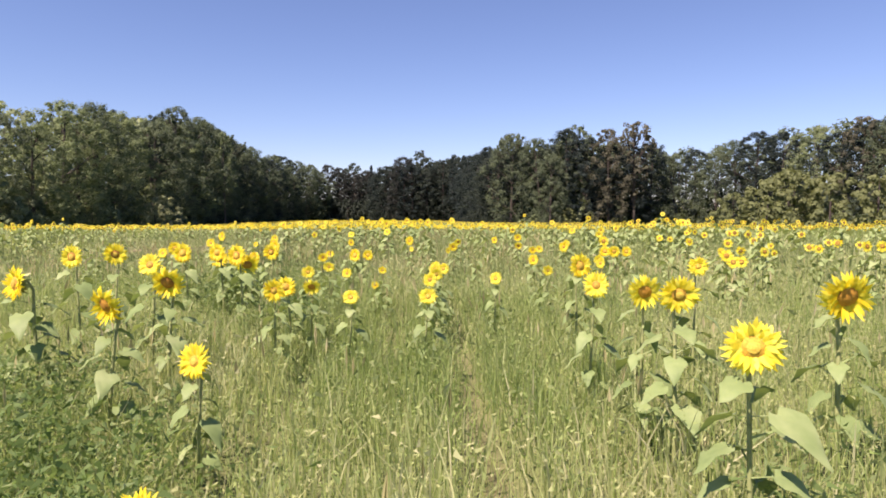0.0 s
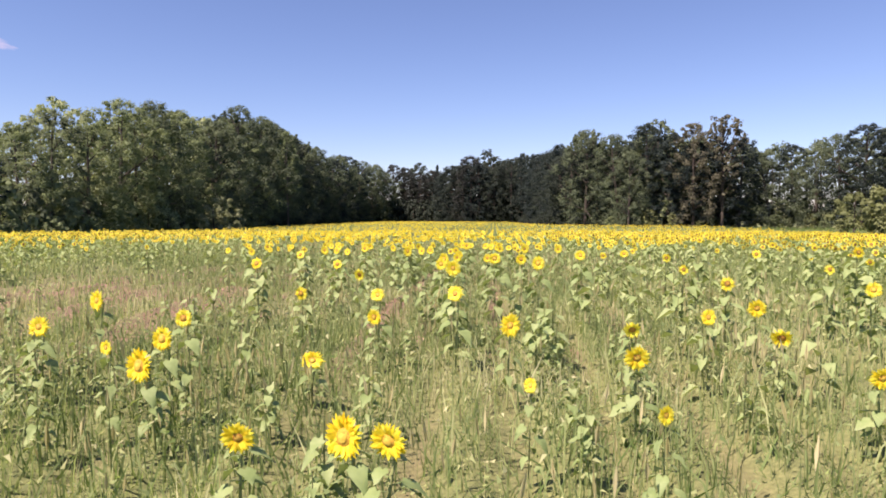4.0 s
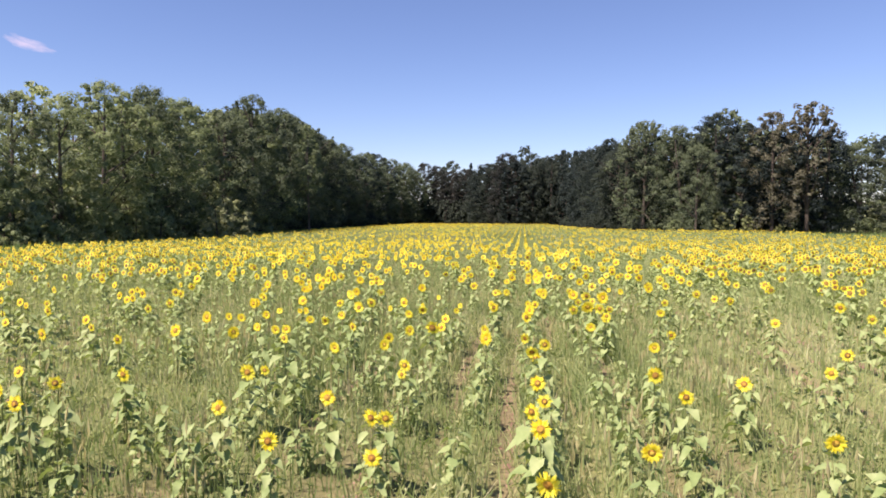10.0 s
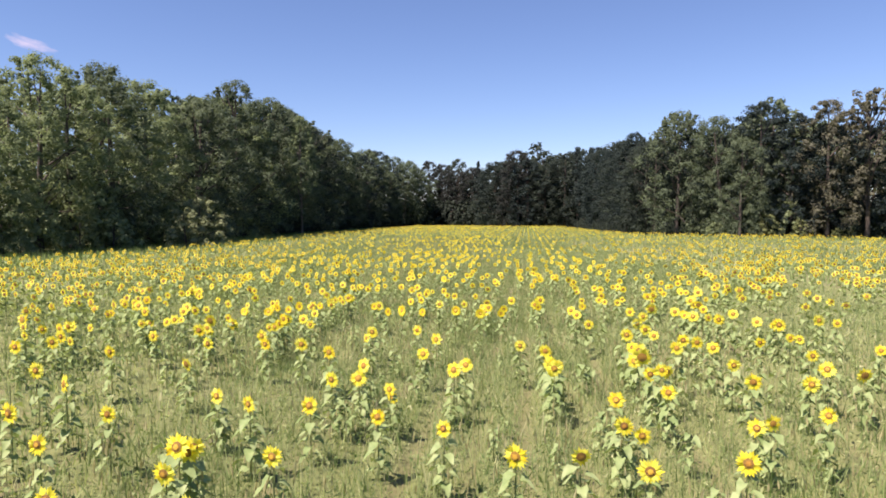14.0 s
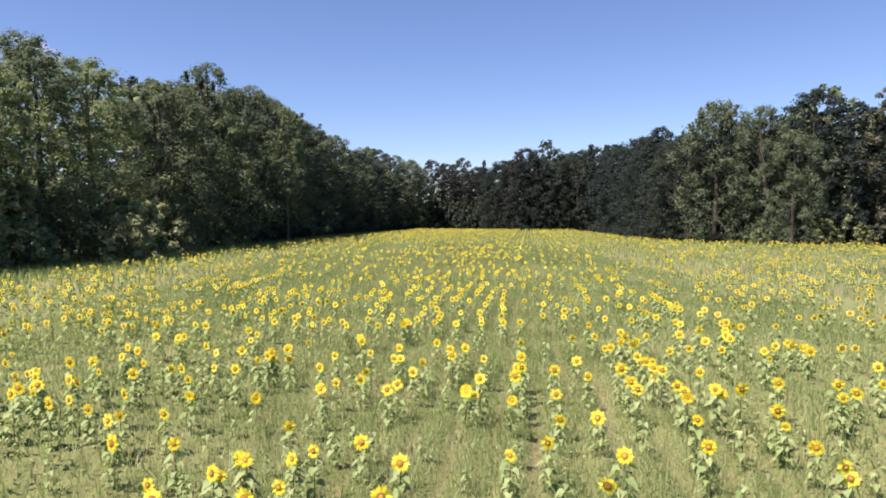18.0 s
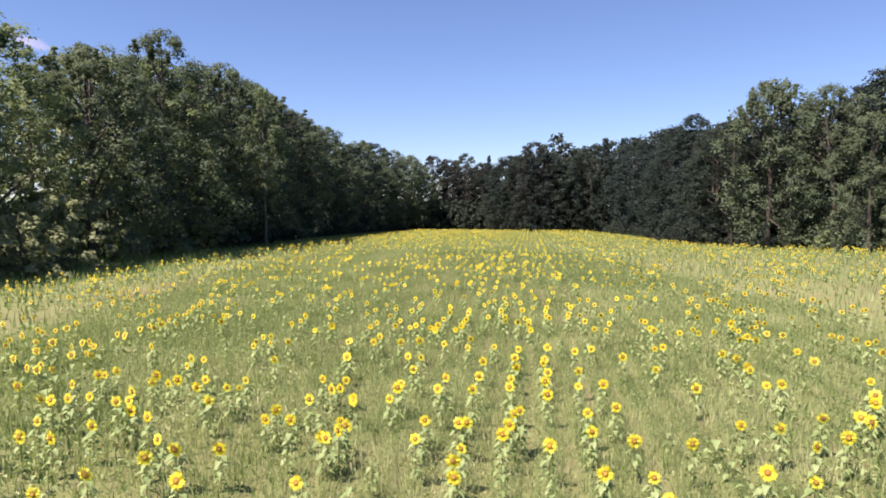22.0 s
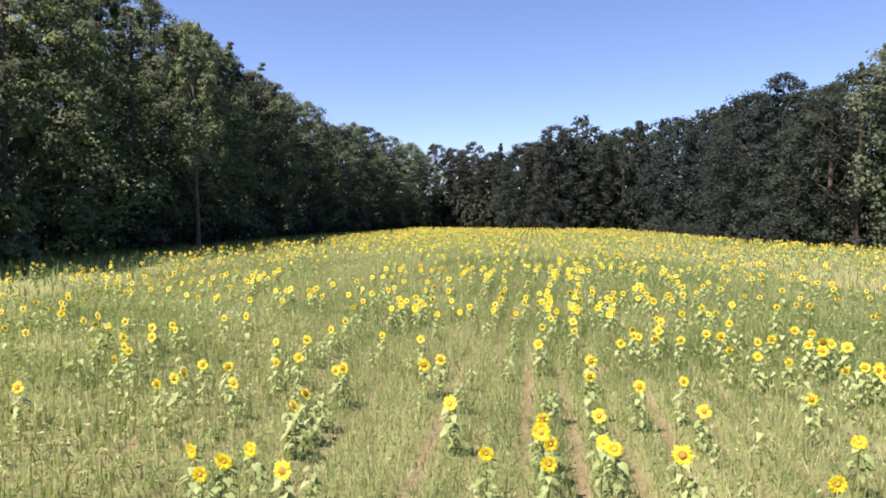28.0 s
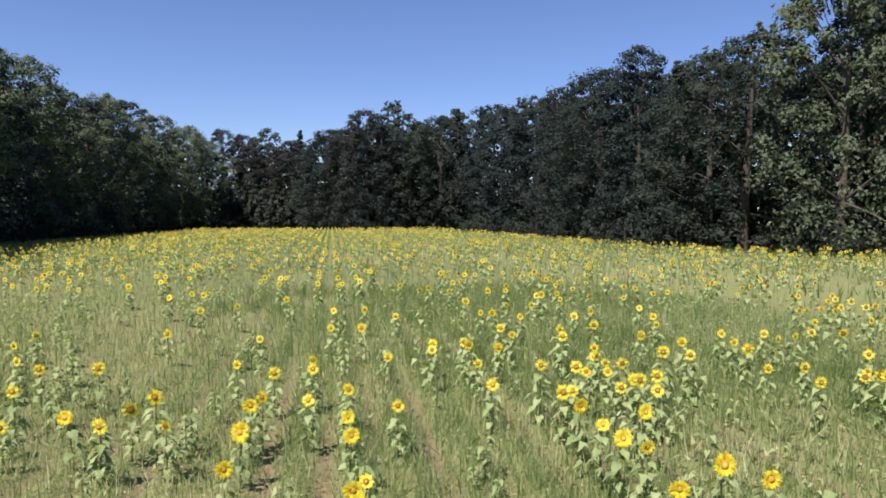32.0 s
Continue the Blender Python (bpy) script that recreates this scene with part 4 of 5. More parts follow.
bed(41, (-9.11, 0.32, 0.99), (-8.83, 0.42, 0.99), (-8.89, 1.19, 1.06), (-7.45, 1.22, 1.03), (-9.70, 1.41, 0.98), (-8.10, 1.57, 1.06), (-3.32, 1.67, 1.08), (-3.57, 1.74, 1.08), (-8.88, 1.76, 1.10), (-11.89, 1.87, 1.01), (-4.14, 2.01, 1.03), (-10.17, 2.36, 0.97), (-2.16, 2.42, 1.00), (-9.64, 2.69, 0.97), (-3.34, 2.70, 1.10), (-5.46, 2.77, 0.99))
bed(43, (-4.01, 0.86, 1.04), (-3.27, 1.41, 1.08), (-13.60, 12.40, 0.66), (-13.02, 12.48, 0.66), (-12.64, 12.86, 0.65), (-7.78, 12.89, 0.65), (-10.08, 12.92, 0.65), (-9.23, 13.00, 0.64), (-13.15, 13.07, 0.64), (-7.28, 13.07, 0.64), (-9.77, 13.12, 0.64), (-13.07, 13.21, 0.64), (-8.43, 13.36, 0.63), (-12.63, 13.64, 0.63), (-12.09, 13.72, 0.62), (-10.64, 13.81, 0.62))
bed(56, (-7.24, 0.89, 0.62), (-6.35, 1.45, 0.60), (-5.17, 1.79, 0.59), (-14.75, 9.44, 0.38), (-13.55, 9.47, 0.38), (-9.15, 9.95, 0.36), (-9.99, 10.47, 0.35), (-6.11, 10.54, 0.35), (-5.47, 10.86, 0.34), (-15.36, 17.88, 0.15), (-12.66, 18.42, 0.14), (-14.91, 27.12, -0.07), (-18.28, 34.98, -0.25), (-13.88, 35.71, -0.26), (-14.54, 35.72, -0.26), (-17.99, 35.86, -0.26))
bed(91, (-16.72, 0.94, -0.27), (-11.50, 1.00, -0.27), (-14.75, 1.10, -0.27), (-13.77, 1.38, -0.27), (-18.95, 14.44, -0.48), (-18.86, 14.78, -0.48), (-19.37, 15.05, -0.49), (-12.72, 15.08, -0.49), (-15.48, 15.21, -0.49), (-18.76, 15.21, -0.49), (-16.15, 15.40, -0.49), (-14.75, 15.74, -0.50), (-15.45, 15.83, -0.50), (-14.85, 15.95, -0.50), (-15.55, 16.22, -0.51), (-11.94, 16.37, -0.51))
bed(116, (-18.15, 0.55, -0.61), (-17.61, 1.07, -0.62), (-13.65, 1.08, -0.62), (-16.10, 1.08, -0.63), (-19.56, 1.35, -0.62), (-15.01, 1.53, -0.62), (-14.46, 1.56, -0.62), (-20.72, 1.58, -0.62), (-18.93, 1.58, -0.62), (-16.74, 1.78, -0.66), (-13.51, 1.86, -0.62), (-15.23, 1.89, -0.63), (-14.42, 2.06, -0.62), (-19.44, 2.09, -0.62), (-14.52, 2.19, -0.63), (-13.43, 2.30, -0.63))
bed(118, (-18.83, 0.39, -0.63), (-13.81, 0.54, -0.63), (-14.54, 0.96, -0.63), (-14.77, 9.09, -0.69), (-13.83, 9.16, -0.69), (-14.07, 9.51, -0.69), (-17.59, 9.56, -0.69), (-14.62, 9.99, -0.65), (-14.74, 10.29, -0.65), (-18.79, 10.29, -0.72), (-14.78, 10.72, -0.65), (-17.56, 11.02, -0.71), (-14.08, 11.10, -0.65), (-18.78, 11.38, -0.74), (-14.74, 11.49, -0.66), (-17.58, 11.68, -0.71))
bed(130, (-20.91, 0.26, -0.71), (-18.77, 0.27, -0.70))
thin_bed(8, (3.84, 0.24, 1.54), (-2.57, 7.04, 1.63), (1.97, 7.40, 1.73), (1.72, 8.15, 1.81), (3.40, 8.19, 1.82), (-7.51, 12.99, 1.76), (-7.23, 17.65, 1.55), (1.17, 18.21, 1.54), (2.67, 18.45, 1.53), (3.35, 18.77, 1.51), (0.27, 18.80, 1.51), (0.73, 18.88, 1.51), (-7.78, 21.22, 1.42), (-5.51, 21.56, 1.33), (-3.63, 21.87, 1.52), (-6.17, 22.15, 1.37))
thin_bed(30, (-10.39, 0.25, 1.39), (0.64, 0.31, 1.39), (-8.60, 0.33, 1.39), (-8.33, 0.36, 1.38), (-5.40, 0.64, 1.34), (0.65, 0.91, 1.37), (-2.29, 0.93, 1.37), (-7.62, 1.11, 1.36), (-10.60, 1.41, 1.35), (-1.63, 1.51, 1.35), (1.46, 2.09, 1.33), (-0.59, 2.13, 1.33), (-8.91, 2.99, 1.31), (-11.91, 3.05, 1.31), (0.77, 3.09, 1.30), (-12.73, 3.48, 1.29))
thin_bed(33, (-9.92, 0.91, 1.28), (-10.38, 3.14, 1.21), (-6.66, 3.74, 1.20), (-10.41, 3.93, 1.19), (-2.80, 4.04, 1.19), (-4.23, 4.20, 1.18), (-2.14, 4.24, 1.18), (-8.83, 4.25, 1.18), (-7.20, 4.39, 1.18), (-6.63, 4.61, 1.17), (-6.00, 4.70, 1.17), (-11.66, 4.71, 1.17), (-8.05, 4.73, 1.17), (-3.47, 4.80, 1.16), (-12.19, 5.08, 1.16), (-9.07, 5.25, 1.15))
thin_bed(38, (-2.62, 0.28, 1.15), (-0.93, 0.43, 1.15), (-11.13, 0.66, 1.14), (-7.45, 1.20, 1.12), (0.26, 1.35, 1.12), (-12.64, 1.46, 1.11), (-2.05, 1.57, 1.11), (-4.32, 1.99, 1.10), (-4.07, 2.03, 1.10), (0.14, 2.33, 1.09), (-3.33, 2.35, 1.09), (-13.90, 2.50, 1.08), (-2.63, 2.59, 1.08), (-11.60, 5.93, 0.98), (-8.16, 6.16, 1.02), (-10.33, 6.43, 0.97))
thin_bed(44, (-13.24, 0.83, 0.96), (-11.95, 1.38, 0.94), (-2.24, 1.49, 0.94), (-1.80, 1.56, 0.94), (-8.97, 1.57, 0.94), (-9.80, 1.59, 0.94), (-11.35, 1.61, 0.93), (-3.18, 1.71, 0.94), (-6.76, 1.89, 0.93), (-4.68, 2.00, 0.92), (-6.16, 2.01, 0.91), (-1.13, 2.04, 0.92), (-12.43, 2.52, 0.91), (-7.52, 2.62, 0.91), (-11.31, 2.63, 0.91), (-15.29, 2.86, 0.90))
thin_bed(46, (-8.30, 0.95, 0.90), (-5.43, 1.04, 0.78), (-13.81, 1.21, 0.89), (-4.02, 1.29, 0.89), (-9.20, 1.30, 0.89), (-15.34, 1.41, 0.88), (-10.48, 1.57, 0.88), (-3.29, 1.68, 0.88), (-0.73, 1.76, 0.87), (-13.76, 2.59, 0.85), (-8.98, 2.74, 0.85), (-0.90, 2.97, 0.84), (-2.83, 3.26, 0.83), (-3.57, 3.30, 0.83), (-11.83, 3.32, 0.83), (-1.45, 3.62, 0.82))
thin_bed(49, (-4.63, 0.79, 0.82), (-1.83, 0.96, 0.81), (-6.20, 0.99, 0.81), (-7.60, 1.05, 0.77), (-15.50, 1.26, 0.80), (-2.18, 1.32, 0.80), (-6.77, 2.60, 0.77), (-11.74, 3.02, 0.75), (-3.74, 3.64, 0.74), (-8.88, 4.14, 0.72), (-5.32, 5.42, 0.69), (-13.43, 8.15, 0.61), (-15.44, 8.77, 0.59), (-9.03, 8.77, 0.59), (-12.12, 8.80, 0.59), (-8.36, 8.89, 0.59))
thin_bed(57, (-6.44, 0.96, 0.59), (-7.75, 1.23, 0.58), (-12.14, 1.33, 0.58), (-13.53, 1.45, 0.57), (-14.64, 1.52, 0.57), (-16.44, 1.62, 0.57), (-12.08, 1.65, 0.57), (-9.68, 1.67, 0.57), (-11.92, 1.91, 0.56), (-7.09, 1.95, 0.56), (-4.45, 2.03, 0.56), (-16.79, 2.15, 0.55), (-6.33, 2.15, 0.55), (-5.07, 2.24, 0.55), (-4.55, 2.53, 0.54), (-3.86, 2.72, 0.54))
thin_bed(59, (-8.85, 0.97, 0.53), (-8.21, 0.98, 0.53), (-16.10, 1.36, 0.52), (-13.70, 1.56, 0.51), (-15.55, 1.59, 0.51), (-2.98, 1.62, 0.51), (-13.30, 1.77, 0.51), (-18.03, 2.32, 0.49), (-9.37, 2.49, 0.49), (-2.59, 2.62, 0.49), (-2.29, 2.66, 0.48), (-10.48, 2.69, 0.48), (-11.69, 2.79, 0.48), (-17.64, 2.81, 0.48), (-7.97, 3.34, 0.47), (-12.44, 3.58, 0.46))
thin_bed(62, (-17.41, 0.72, 0.45), (-2.15, 0.91, 0.45), (-3.37, 1.01, 0.45), (-11.69, 1.01, 0.45), (-13.68, 1.06, 0.44), (-4.30, 1.34, 0.44), (-4.97, 1.36, 0.44), (-2.63, 1.41, 0.44), (-2.28, 1.46, 0.43), (-8.61, 1.81, 0.42), (-6.45, 1.93, 0.42), (-11.43, 4.40, 0.35), (-12.78, 4.68, 0.25), (-15.45, 4.69, 0.34), (-11.33, 4.83, 0.34), (-16.80, 5.00, 0.33))
thin_bed(67, (-6.06, 0.06, 0.33), (-6.88, 0.10, 0.33), (-12.67, 0.34, 0.20), (-6.09, 0.50, 0.32), (-16.28, 0.54, 0.32), (-12.24, 0.57, 0.22), (-16.07, 0.57, 0.32), (-6.92, 0.66, 0.32), (-15.44, 0.75, 0.31), (-11.22, 0.90, 0.32), (-17.16, 0.96, 0.31), (-7.70, 1.03, 0.31), (-12.27, 1.15, 0.23), (-13.31, 1.27, 0.26), (-9.01, 1.32, 0.38), (-8.34, 1.40, 0.32))
thin_bed(68, (-11.13, 0.59, 0.36), (-7.00, 0.66, 0.29), (-5.36, 0.81, 0.28), (-6.10, 0.87, 0.28), (-14.22, 0.88, 0.28), (-14.63, 1.00, 0.28), (-10.57, 1.23, 0.39), (-9.03, 1.26, 0.40), (-13.31, 1.38, 0.27), (-9.87, 1.42, 0.29), (-6.17, 1.66, 0.27), (-15.78, 1.86, 0.22), (-16.44, 1.86, 0.14), (-12.59, 1.87, 0.25), (-6.42, 2.08, 0.30), (-14.71, 2.19, 0.25))
thin_bed(70, (-10.75, 0.39, 0.28), (-12.03, 0.57, 0.24), (-10.42, 0.77, 0.24), (-5.53, 0.90, 0.27), (-6.90, 1.01, 0.30), (-18.14, 1.15, 0.22), (-13.18, 1.35, 0.22), (-11.21, 1.38, 0.22), (-3.23, 1.40, 0.22), (-18.13, 1.43, 0.21), (-4.19, 1.47, 0.22), (-6.23, 1.50, 0.35), (-6.59, 1.51, 0.34), (-16.30, 1.99, 0.20), (-16.75, 4.37, 0.14), (-15.18, 4.45, 0.14))
thin_bed(74, (-11.09, 0.77, 0.13), (-12.57, 0.77, 0.13), (-10.32, 1.03, 0.13), (-17.42, 1.03, 0.13), (-13.26, 1.12, 0.12), (-15.22, 1.13, 0.12), (-16.39, 1.18, 0.12), (-9.66, 1.21, 0.12), (-14.00, 1.30, 0.12), (-18.24, 1.57, 0.11), (-12.45, 1.61, 0.11), (-15.89, 1.64, 0.11), (-17.40, 1.67, 0.11), (-16.46, 1.69, 0.11), (-9.71, 1.72, 0.11), (-10.39, 1.85, 0.11))
thin_bed(76, (-11.78, 0.02, 0.10), (-13.38, 0.18, 0.10), (-19.02, 0.34, 0.09), (-17.65, 0.60, 0.09), (-6.40, 0.70, 0.08), (-18.36, 0.76, 0.08), (-9.78, 0.82, 0.08), (-12.49, 0.87, 0.08), (-8.40, 1.10, 0.07), (-17.60, 1.11, 0.07), (-14.39, 1.23, 0.07), (-11.21, 1.35, 0.07), (-19.63, 1.49, 0.06), (-16.67, 1.50, 0.06), (-10.56, 1.60, 0.06), (-13.32, 1.72, 0.06))
thin_bed(77, (-19.51, 0.79, 0.06), (-14.14, 0.97, 0.05), (-19.41, 1.02, 0.05), (-17.68, 1.26, 0.05), (-7.18, 1.77, 0.03), (-16.15, 1.92, 0.03), (-17.48, 1.96, 0.03), (-14.57, 2.06, 0.03), (-9.84, 2.18, 0.02), (-6.34, 2.27, 0.02), (-19.36, 2.44, 0.02), (-17.06, 2.67, 0.01), (-9.89, 2.91, 0.00), (-10.53, 2.96, 0.00), (-5.13, 3.06, 0.00), (-16.83, 3.07, 0.00))
thin_bed(80, (-16.17, 0.17, -0.00), (-19.54, 0.25, -0.00), (-8.32, 0.28, -0.00), (-5.44, 0.46, -0.01), (-12.57, 0.69, -0.01), (-15.76, 3.07, -0.07), (-14.24, 3.35, -0.08), (-13.35, 3.71, 0.05), (-15.57, 3.91, -0.09), (-12.68, 3.98, -0.01), (-15.43, 4.04, -0.10), (-11.19, 4.10, -0.10), (-19.28, 4.14, -0.16), (-14.24, 4.15, -0.08), (-19.25, 4.46, -0.17), (-14.24, 4.49, -0.09))
thin_bed(84, (-13.29, 0.55, 0.06), (-15.49, 0.69, -0.11), (-19.90, 0.72, -0.15), (-16.03, 0.75, -0.11), (-10.53, 0.90, -0.12), (-8.11, 1.06, -0.12), (-9.99, 1.12, -0.12), (-11.21, 1.22, -0.13), (-12.65, 1.34, -0.09), (-11.95, 1.37, -0.13), (-19.69, 1.68, -0.16), (-14.24, 2.00, -0.15), (-19.61, 2.35, -0.16), (-10.42, 2.35, -0.15), (-20.01, 2.48, -0.16), (-11.86, 2.56, -0.16))
thin_bed(86, (-17.87, 0.59, -0.16), (-8.60, 0.80, -0.17), (-6.43, 1.01, -0.17), (-12.69, 1.14, -0.17), (-14.29, 1.41, -0.18), (-11.17, 1.54, -0.18), (-19.08, 2.14, -0.17), (-9.16, 2.23, -0.20), (-19.22, 2.64, -0.15), (-11.84, 2.75, -0.19), (-13.23, 2.90, -0.22), (-18.38, 2.92, -0.19), (-6.49, 3.03, -0.22), (-10.30, 3.33, -0.33), (-13.95, 3.39, -0.23), (-19.10, 3.41, -0.14))
thin_bed(89, (-16.01, 0.42, -0.24), (-11.05, 0.43, -0.26), (-8.14, 0.47, -0.23), (-15.22, 0.48, -0.23), (-16.78, 0.72, -0.28), (-7.87, 0.74, -0.23), (-15.96, 3.33, -0.27), (-15.29, 3.46, -0.27), (-14.57, 3.62, -0.28), (-16.71, 3.86, -0.28), (-13.79, 3.87, -0.28), (-11.57, 4.14, -0.28), (-13.79, 4.35, -0.29), (-9.38, 4.40, -0.43), (-16.01, 4.41, -0.29), (-12.36, 4.51, -0.24))
thin_bed(93, (-15.26, 0.67, -0.29), (-18.65, 0.75, -0.29), (-11.55, 0.81, -0.28), (-8.84, 0.84, -0.31), (-14.55, 0.95, -0.30), (-13.76, 1.06, -0.30), (-9.63, 1.24, -0.31), (-11.69, 1.37, -0.29), (-16.57, 1.40, -0.30), (-12.41, 1.47, -0.26), (-13.02, 1.59, -0.29), (-10.83, 1.82, -0.31), (-10.16, 2.21, -0.32), (-10.93, 2.26, -0.32), (-13.82, 2.50, -0.32), (-9.70, 2.59, -0.32))
thin_bed(95, (-14.53, 0.62, -0.32), (-8.92, 0.77, -0.33), (-16.04, 0.87, -0.33), (-10.09, 0.95, -0.33), (-19.09, 0.95, -0.33), (-16.71, 1.19, -0.33), (-13.86, 1.38, -0.34), (-10.93, 1.50, -0.34), (-15.96, 1.97, -0.34), (-8.41, 2.01, -0.35), (-16.90, 2.08, -0.35), (-11.42, 2.37, -0.35), (-10.86, 2.54, -0.35), (-9.89, 2.82, -0.36), (-18.32, 2.94, -0.36), (-15.98, 2.99, -0.36))
thin_bed(97, (-7.57, 1.00, -0.36), (-9.78, 1.32, -0.37), (-9.99, 1.66, -0.37), (-8.87, 1.71, -0.37), (-19.97, 1.95, -0.38), (-10.77, 2.29, -0.38), (-13.05, 2.59, -0.39), (-16.57, 2.77, -0.39), (-10.72, 2.92, -0.39), (-8.99, 3.36, -0.40), (-9.35, 3.45, -0.40), (-11.28, 3.52, -0.40), (-14.50, 3.80, -0.40), (-15.78, 4.02, -0.41), (-6.00, 4.12, -0.41), (-12.20, 4.13, -0.41))
thin_bed(101, (-11.35, 0.65, -0.42), (-12.27, 0.93, -0.42), (-15.78, 1.32, -0.43), (-10.42, 2.09, -0.44), (-13.79, 2.60, -0.45), (-11.44, 2.62, -0.45), (-5.57, 3.77, -0.47), (-15.53, 6.74, -0.51), (-18.82, 6.75, -0.46), (-14.80, 7.01, -0.51), (-23.35, 7.26, -0.52), (-18.87, 7.36, -0.47), (-13.36, 7.56, -0.56), (-21.42, 7.78, -0.53), (-21.35, 8.16, -0.54), (-11.71, 8.29, -0.54))
thin_bed(109, (-14.07, 0.43, -0.48), (-13.35, 0.81, -0.48), (-14.77, 0.81, -0.45), (-18.94, 1.03, -0.55), (-20.87, 1.06, -0.55), (-20.85, 1.07, -0.55), (-21.37, 1.13, -0.55), (-18.88, 1.26, -0.55), (-23.18, 1.34, -0.55), (-20.19, 1.53, -0.56), (-19.93, 1.96, -0.56), (-23.40, 2.10, -0.57), (-17.32, 2.19, -0.57), (-10.39, 2.28, -0.57), (-9.95, 2.56, -0.57), (-9.70, 2.60, -0.57))
thin_bed(111, (-11.09, 0.86, -0.58), (-11.48, 1.29, -0.58), (-20.92, 1.34, -0.58), (-20.39, 1.73, -0.59), (-10.05, 2.01, -0.59), (-18.01, 2.08, -0.59), (-13.86, 2.22, -0.59), (-18.95, 2.55, -0.62), (-10.09, 2.57, -0.59), (-12.56, 2.71, -0.59), (-11.02, 2.74, -0.59), (-9.58, 2.76, -0.59), (-13.07, 2.77, -0.59), (-24.11, 3.03, -0.71), (-13.37, 3.05, -0.60), (-10.62, 3.11, -0.60))
thin_bed(114, (-11.60, 0.30, -0.60), (-11.82, 0.62, -0.60), (-12.81, 0.84, -0.60), (-28.06, 1.27, -0.60), (-9.73, 1.28, -0.60), (-10.91, 2.14, -0.61), (-12.49, 2.26, -0.61), (-23.28, 4.69, -0.63), (-19.61, 4.98, -0.63), (-15.18, 5.07, -0.64), (-19.47, 5.16, -0.63), (-18.11, 5.29, -0.63), (-13.64, 5.50, -0.64), (-18.75, 5.68, -0.64), (-15.91, 5.73, -0.70), (-15.13, 5.81, -0.64))
thin_bed(119, (-22.38, 0.83, -0.64), (-19.34, 1.00, -0.64), (-16.65, 1.07, -0.66), (-14.20, 1.15, -0.64), (-13.28, 1.35, -0.64), (-15.87, 1.53, -0.65), (-15.12, 1.56, -0.64), (-12.03, 1.64, -0.64), (-13.32, 1.77, -0.64), (-14.32, 1.78, -0.64), (-12.35, 1.82, -0.65), (-20.98, 1.85, -0.65), (-24.46, 2.11, -0.65), (-15.19, 2.26, -0.65), (-16.66, 2.36, -0.65), (-23.39, 2.46, -0.65))
thin_bed(121, (-19.32, 0.82, -0.65), (-18.53, 0.87, -0.65), (-20.66, 0.88, -0.65), (-14.41, 0.90, -0.65), (-12.65, 1.00, -0.65), (-23.31, 1.04, -0.65), (-14.21, 1.12, -0.65), (-13.65, 1.15, -0.65), (-12.95, 1.19, -0.66), (-15.15, 1.42, -0.66), (-20.59, 1.59, -0.66), (-16.62, 1.82, -0.66), (-19.21, 2.03, -0.66), (-13.99, 2.33, -0.66), (-13.56, 2.36, -0.66), (-10.22, 3.40, -0.67))
thin_bed(124, (-15.02, 0.43, -0.67), (-11.64, 0.63, -0.67), (-22.54, 0.65, -0.67), (-27.23, 0.73, -0.67), (-9.42, 0.76, -0.67), (-13.95, 0.82, -0.67), (-19.74, 0.82, -0.67), (-15.83, 1.05, -0.68), (-17.55, 1.68, -0.68), (-10.03, 2.12, -0.68), (-19.09, 2.14, -0.68), (-8.87, 2.19, -0.68), (-21.95, 2.66, -0.69), (-27.71, 2.79, -0.69), (-29.12, 3.19, -0.69), (-13.48, 5.99, -0.66))
thin_bed(130, (-16.95, 0.04, -0.71), (-13.93, 0.13, -0.64), (-10.90, 0.14, -0.71), (-14.72, 0.19, -0.68), (-14.59, 0.20, -0.67), (-18.07, 0.45, -0.70), (-13.44, 0.58, -0.68), (-18.67, 0.67, -0.69), (-20.03, 0.83, -0.67), (-13.04, 0.84, -0.70), (-15.53, 0.85, -0.72), (-10.47, 1.01, -0.72), (-11.08, 1.04, -0.72), (-13.63, 1.26, -0.71), (-13.96, 1.30, -0.71), (-22.07, 1.64, -0.73))
thin_bed(131, (-8.71, 0.69, -0.73), (-13.96, 0.70, -0.73), (-11.95, 0.80, -0.64), (-12.30, 1.05, -0.63), (-18.63, 1.09, -0.73), (-15.43, 1.23, -0.74), (-18.06, 1.29, -0.74), (-13.23, 1.74, -0.67), (-19.27, 1.79, -0.74), (-21.38, 1.89, -0.74), (-22.28, 2.01, -0.75), (-10.29, 2.12, -0.75), (-9.29, 2.23, -0.75), (-11.26, 2.29, -0.75), (-14.80, 2.39, -0.75), (-8.76, 2.44, -0.75))
thin_bed(133, (-7.60, 0.55, -0.75), (-22.88, 0.66, -0.75), (-13.45, 0.73, -0.65), (-16.76, 0.78, -0.94), (-9.16, 0.83, -0.76), (-10.00, 0.99, -0.76), (-15.30, 1.03, -0.76), (-11.68, 1.10, -0.76), (-15.87, 1.20, -0.81), (-14.21, 1.57, -0.76), (-5.71, 1.90, -0.77), (-7.13, 1.92, -0.77), (-19.14, 2.02, -0.77), (-23.56, 2.14, -0.77), (-10.78, 2.20, -0.77), (-12.12, 2.44, -0.78))
